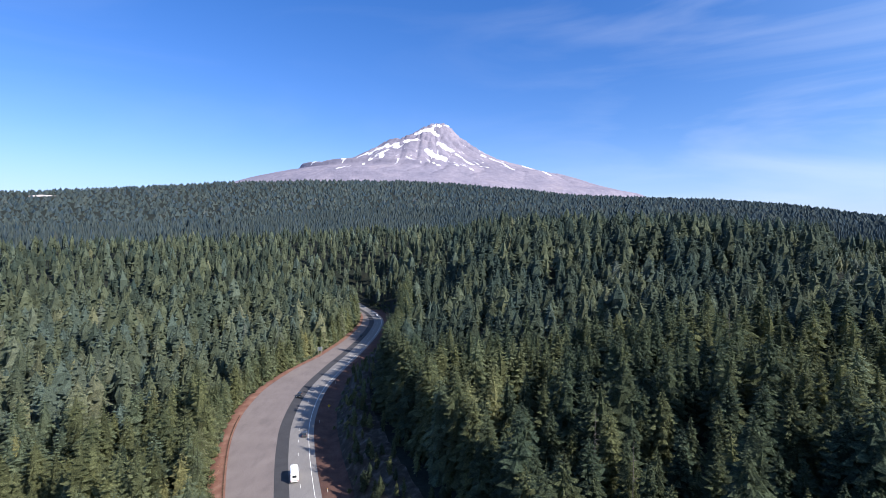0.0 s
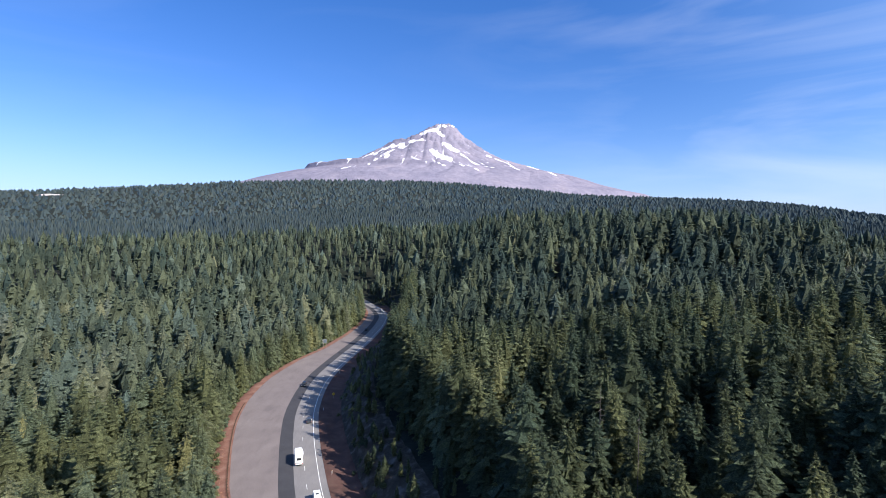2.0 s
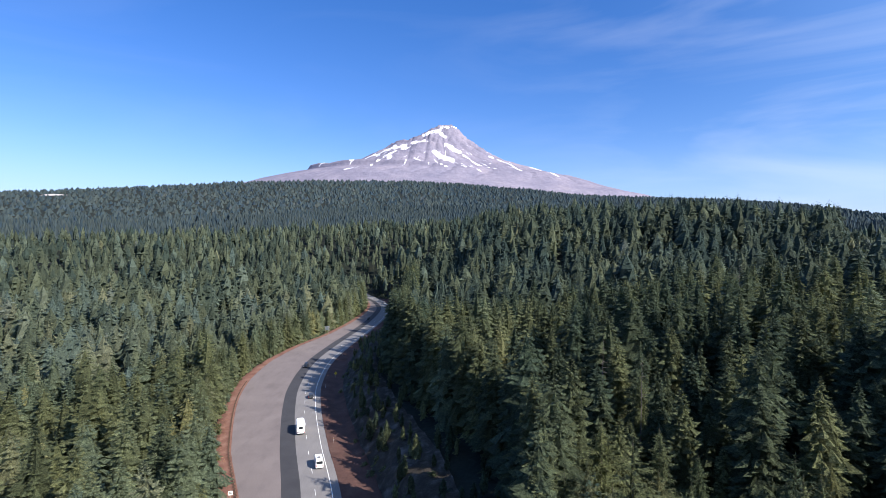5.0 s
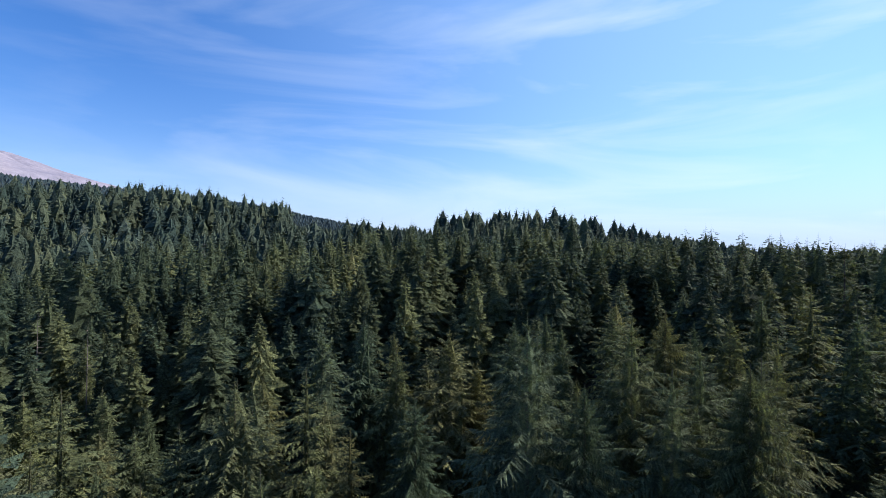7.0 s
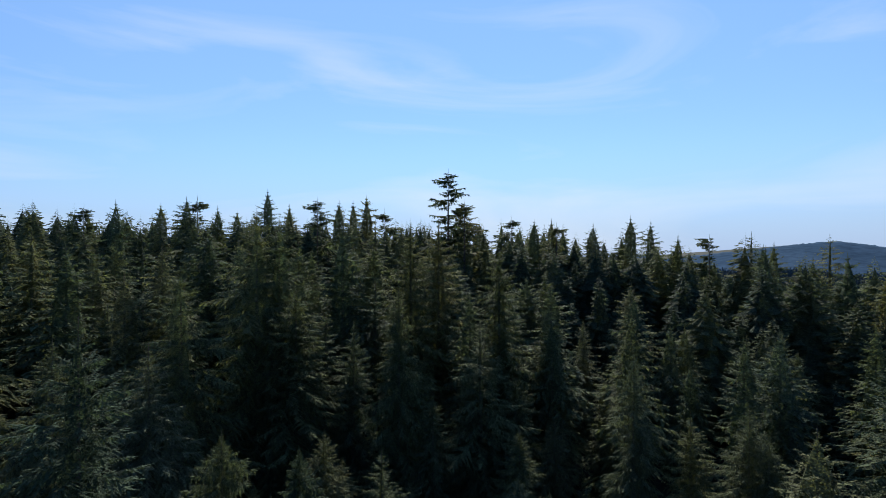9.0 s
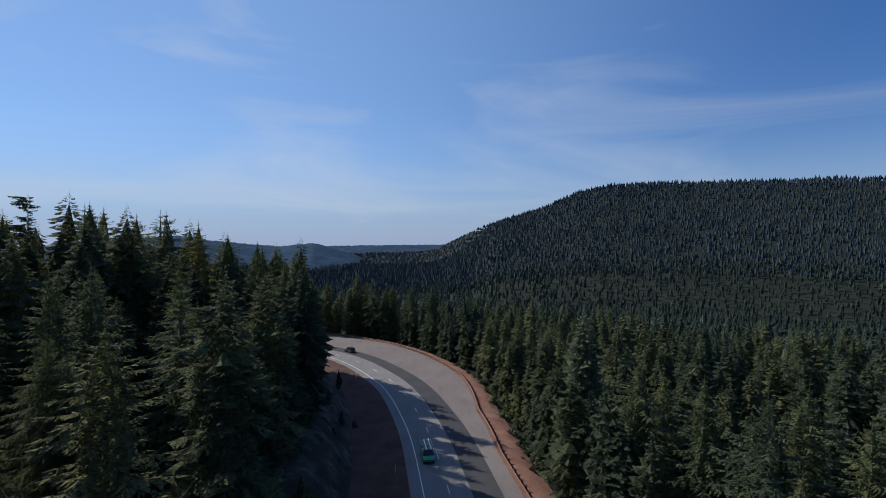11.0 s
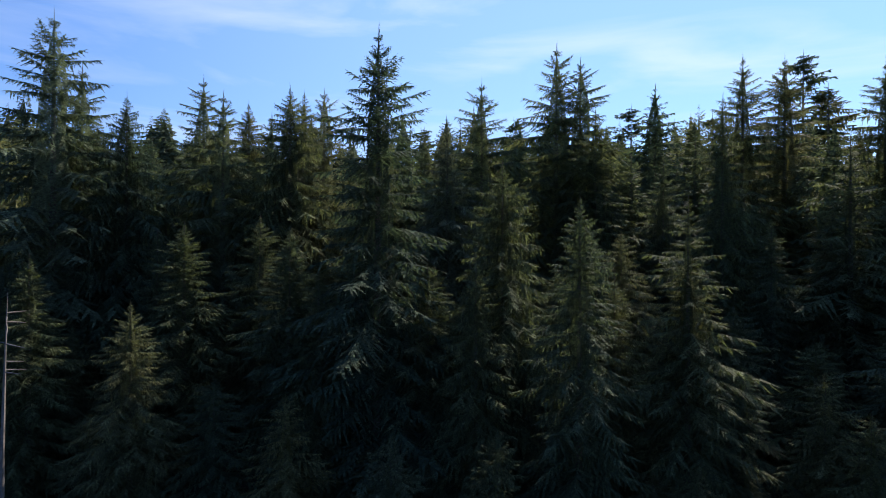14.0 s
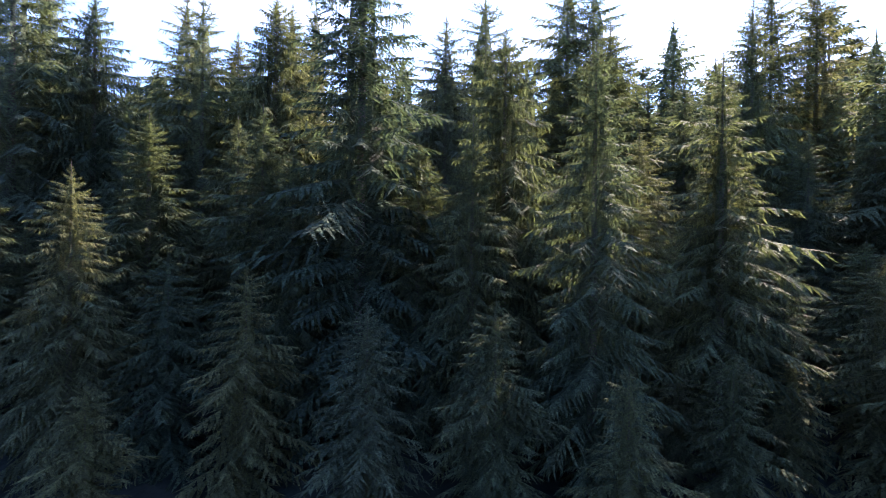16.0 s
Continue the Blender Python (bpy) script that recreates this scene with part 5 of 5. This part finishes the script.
def car(s, offset, toward, paint, label, length=4.7, half=0.93, high=1.7, name="car"):
    """A hatchback or SUV: body, glasshouse, roof, lamps and wheels."""
    x, y, a = on_line(s, offset)
    c = new(name)
    c.matrix_basis = Matrix.Translation((x, y, 0.005)) @ Matrix.Rotation(a + (math.pi if toward else 0), 4, "Z")
    l, belt_z = length / 2, high * 0.58
    bm = bmesh.new()
    loft(bm, [across_section(-l, half * 0.86, 0.38, belt_z * 0.92, 0.08), across_section(-l * 0.92, half * 0.97, 0.26, belt_z, 0.06), across_section(-l * 0.3, half, 0.24, belt_z, 0.05), across_section(l * 0.35, half, 0.24, belt_z, 0.06),
              across_section(l * 0.7, half * 0.97, 0.26, belt_z * 0.93, 0.1), across_section(l * 0.94, half * 0.9, 0.3, belt_z * 0.82, 0.12), across_section(l, half * 0.78, 0.36, belt_z * 0.66, 0.12)])
    part("body", bm, PAINT[paint], c)
    bm = bmesh.new()
    h1 = half * 0.74
    loft(bm, [[(-half * 0.86, -l * 0.93, belt_z), (half * 0.86, -l * 0.93, belt_z), (h1, -l * 0.8, high - 0.07), (-h1, -l * 0.8, high - 0.07)], [(-half * 0.92, -l * 0.2, belt_z), (half * 0.92, -l * 0.2, belt_z), (h1, -l * 0.2, high - 0.05), (-h1, -l * 0.2, high - 0.05)],
              [(-half * 0.92, l * 0.1, belt_z), (half * 0.92, l * 0.1, belt_z), (h1, l * 0.1, high - 0.06), (-h1, l * 0.1, high - 0.06)], [(-half * 0.86, l * 0.45, belt_z - 0.02), (half * 0.86, l * 0.45, belt_z - 0.02), (h1 * 0.96, l * 0.16, high - 0.1), (-h1 * 0.96, l * 0.16, high - 0.1)]])
    part("windows", bm, M_GLASS, c, "dark tinted glass")
    bm = bmesh.new()
    vs = box(bm, -h1 - 0.02, -l * 0.84, high - 0.09, h1 + 0.02, l * 0.17, high)
    bmesh.ops.bevel(bm, geom=bm.edges[:], offset=0.035, segments=2, affect="EDGES")
    part("roof", bm, PAINT[paint], c)
    lamps(c, half, l * 0.97, -l * 0.97, belt_z * 0.62)
    wheels(c, half, (-l * 0.6, l * 0.62), 0.36)
    return tagged(c, label, "car")


def motorhome(s, offset, toward):
    x, y, a = on_line(s, offset)
    c = new("motorhome")
    c.matrix_basis = Matrix.Translation((x, y, 0.005)) @ Matrix.Rotation(a + (math.pi if toward else 0), 4, "Z")
    bm = bmesh.new()
    box(bm, -1.2, -3.9, 0.55, 1.2, 1.9, 3.25)
    bmesh.ops.bevel(bm, geom=bm.edges[:], offset=0.14, segments=3, affect="EDGES")
    part("body", bm, PAINT["white"], c)
    bm = bmesh.new()
    box(bm, -1.15, 1.8, 2.15, 1.15, 3.3, 3.15)
    bmesh.ops.bevel(bm, geom=bm.edges[:], offset=0.25, segments=3, affect="EDGES")
    part("overcab", bm, PAINT["white"], c)
    bm = bmesh.new()
    loft(bm, [across_section(1.8, 1.0, 0.45, 2.2, 0.1), across_section(2.8, 1.0, 0.45, 2.15, 0.14), across_section(3.3, 0.98, 0.45, 1.35, 0.1), across_section(4.0, 0.9, 0.5, 1.15, 0.12)])
    part("cab", bm, PAINT["white"], c)
    for x0, y0, z0, x1, y1, z1 in ((-0.6, -3.93, 1.9, 0.6, -3.88, 2.6), (1.18, -2.4, 1.8, 1.225, -0.9, 2.5), (-1.225, -2.4, 1.8, -1.18, -0.9, 2.5)):
        bm = bmesh.new()
        box(bm, x0, y0, z0, x1, y1, z1)
        part("window", bm, M_GLASS, c, "dark tinted glass")
    bm = bmesh.new()
    box(bm, -0.45, -1.5, 3.25, 0.45, -0.4, 3.5)
    bmesh.ops.bevel(bm, geom=bm.edges[:], offset=0.08, segments=2, affect="EDGES")
    part("roof_unit", bm, M_WHITE, c)
    bm = bmesh.new()
    box(bm, -1.15, -3.93, 0.95, 1.15, -3.9, 1.2)
    part("stripe", bm, M_STEEL, c, "grey stripe across the rear")
    lamps(c, 1.15, 4.0, -3.9, 0.75)
    wheels(c, 1.12, (-2.3, 3.0), 0.4)
    return tagged(c, "white motorhome with a cab-over bunk driving away", "motorhome")


def van(s, offset, toward):
    x, y, a = on_line(s, offset)
    c = new("van")
    c.matrix_basis = Matrix.Translation((x, y, 0.005)) @ Matrix.Rotation(a + (math.pi if toward else 0), 4, "Z")
    bm = bmesh.new()
    loft(bm, [across_section(-2.8, 0.98, 0.4, 2.3, 0.16), across_section(-2.6, 1.0, 0.32, 2.42, 0.14), across_section(1.2, 1.0, 0.32, 2.42, 0.14), across_section(2.0, 0.99, 0.34, 1.6, 0.16), across_section(2.75, 0.93, 0.4, 1.2, 0.14)])
    bmesh.ops.bevel(bm, geom=bm.edges[:], offset=0.03, segments=1, affect="EDGES")
    part("body", bm, PAINT["white"], c)
    bm = bmesh.new()
    box(bm, -0.75, -2.83, 1.4, 0.75, -2.78, 2.05)
    part("rear_window", bm, M_GLASS, c, "dark rear glass")
    bm = bmesh.new()
    loft(bm, [[(-0.86, 1.28, 2.3), (0.86, 1.28, 2.3), (0.86, 1.33, 2.34), (-0.86, 1.33, 2.34)], [(-0.88, 1.95, 1.6), (0.88, 1.95, 1.6), (0.88, 2.0, 1.66), (-0.88, 2.0, 1.66)]])
    part("windscreen", bm, M_GLASS, c, "dark windscreen glass")
    bm = bmesh.new()
    box(bm, -0.35, -1.3, 2.42, 0.35, -0.7, 2.5)
    part("roof_vent", bm, M_BLACK, c, "black roof vent")
    lamps(c, 0.95, 2.75, -2.8, 0.8)
    wheels(c, 0.98, (-1.8, 1.9), 0.36)
    return tagged(c, "white high-roof van with dark rear window", "van")


def pickup(s, offset, toward):
    x, y, a = on_line(s, offset)
    c = new("pickup_truck")
    c.matrix_basis = Matrix.Translation((x, y, 0.005)) @ Matrix.Rotation(a + (math.pi if toward else 0), 4, "Z")
    bm = bmesh.new()
    loft(bm, [across_section(0.2, 0.98, 0.42, 1.05, 0.05), across_section(1.6, 0.98, 0.42, 1.05, 0.06), across_section(2.6, 0.94, 0.45, 0.98, 0.1), across_section(2.85, 0.86, 0.5, 0.8, 0.1)])
    part("body", bm, PAINT["green"], c)
    bm = bmesh.new()
    loft(bm, [[(-0.9, 0.2, 1.05), (0.9, 0.2, 1.05), (0.74, 0.3, 1.72), (-0.74, 0.3, 1.72)], [(-0.9, 1.75, 1.03), (0.9, 1.75, 1.03), (0.72, 1.2, 1.7), (-0.72, 1.2, 1.7)]])
    part("windows", bm, M_GLASS, c, "dark cab glass")
    bm = bmesh.new()
    box(bm, -0.77, 0.26, 1.7, 0.77, 1.22, 1.78)
    bmesh.ops.bevel(bm, geom=bm.edges[:], offset=0.03, segments=2, affect="EDGES")
    part("roof", bm, PAINT["green"], c)
    bm = bmesh.new()
    box(bm, -0.98, -2.75, 0.5, 0.98, 0.15, 0.66)
    for x0, x1 in ((-0.98, -0.9), (0.9, 0.98)):
        box(bm, x0, -2.75, 0.66, x1, 0.15, 1.08)
    box(bm, -0.9, -2.75, 0.66, 0.9, -2.68, 1.08)
    part("bed", bm, PAINT["green"], c)
    for sx in (-0.9, 0.9):
        for yy in (-2.5, -0.2):
            bm = bmesh.new()
            rod(bm, (sx, yy, 1.0), (sx, yy, 1.9), 0.04)
            part("rack_post", bm, M_STEEL, c)
        bm = bmesh.new()
        rod(bm, (sx, -2.9, 1.92), (sx, 1.8, 1.92), 0.04)
        part("rack_bar", bm, M_STEEL, c)
    for k, px in enumerate((-0.45, -0.1, 0.3, 0.6)):
        bm = bmesh.new()
        box(bm, px - 0.1, -3.0 + 0.1 * k, 1.96, px + 0.1, 1.5, 2.04)
        part("plank", bm, M_TIMBER if k % 2 else M_WHITE, c)
    lamps(c, 0.95, 2.8, -2.75, 0.72)
    wheels(c, 0.96, (-1.6, 1.9), 0.39)
    return tagged(c, "green pickup truck with loaded rack over its bed", "truck")


motorhome(nearest_s(-41.2, 160.0), -5.3, False)
van(nearest_s(-32.6, 135.5), -1.8, False)
car(nearest_s(-58.6, 246.0), -9.2, True, "black", "black car coming along the dark lane", 4.8, 0.95, 1.75)
car(nearest_s(-50.6, 195.5), -1.6, False, "grey", "dark grey car in the shade of the trees", 4.6, 0.92, 1.6)
car(nearest_s(-54.2, 405.0), -9.6, True, "black", "black car in the distant bend", 4.8, 0.95, 1.8)
car(nearest_s(-66.0, 524.0), -1.9, False, "white", "white car in the far bend", 4.6, 0.92, 1.6)
pickup(nearest_s(-3.0, -97.0), -1.9, False)
car(nearest_s(24.0, -179.0), -9.0, True, "grey", "dark car on the fresh asphalt lane", 4.6, 0.92, 1.6)
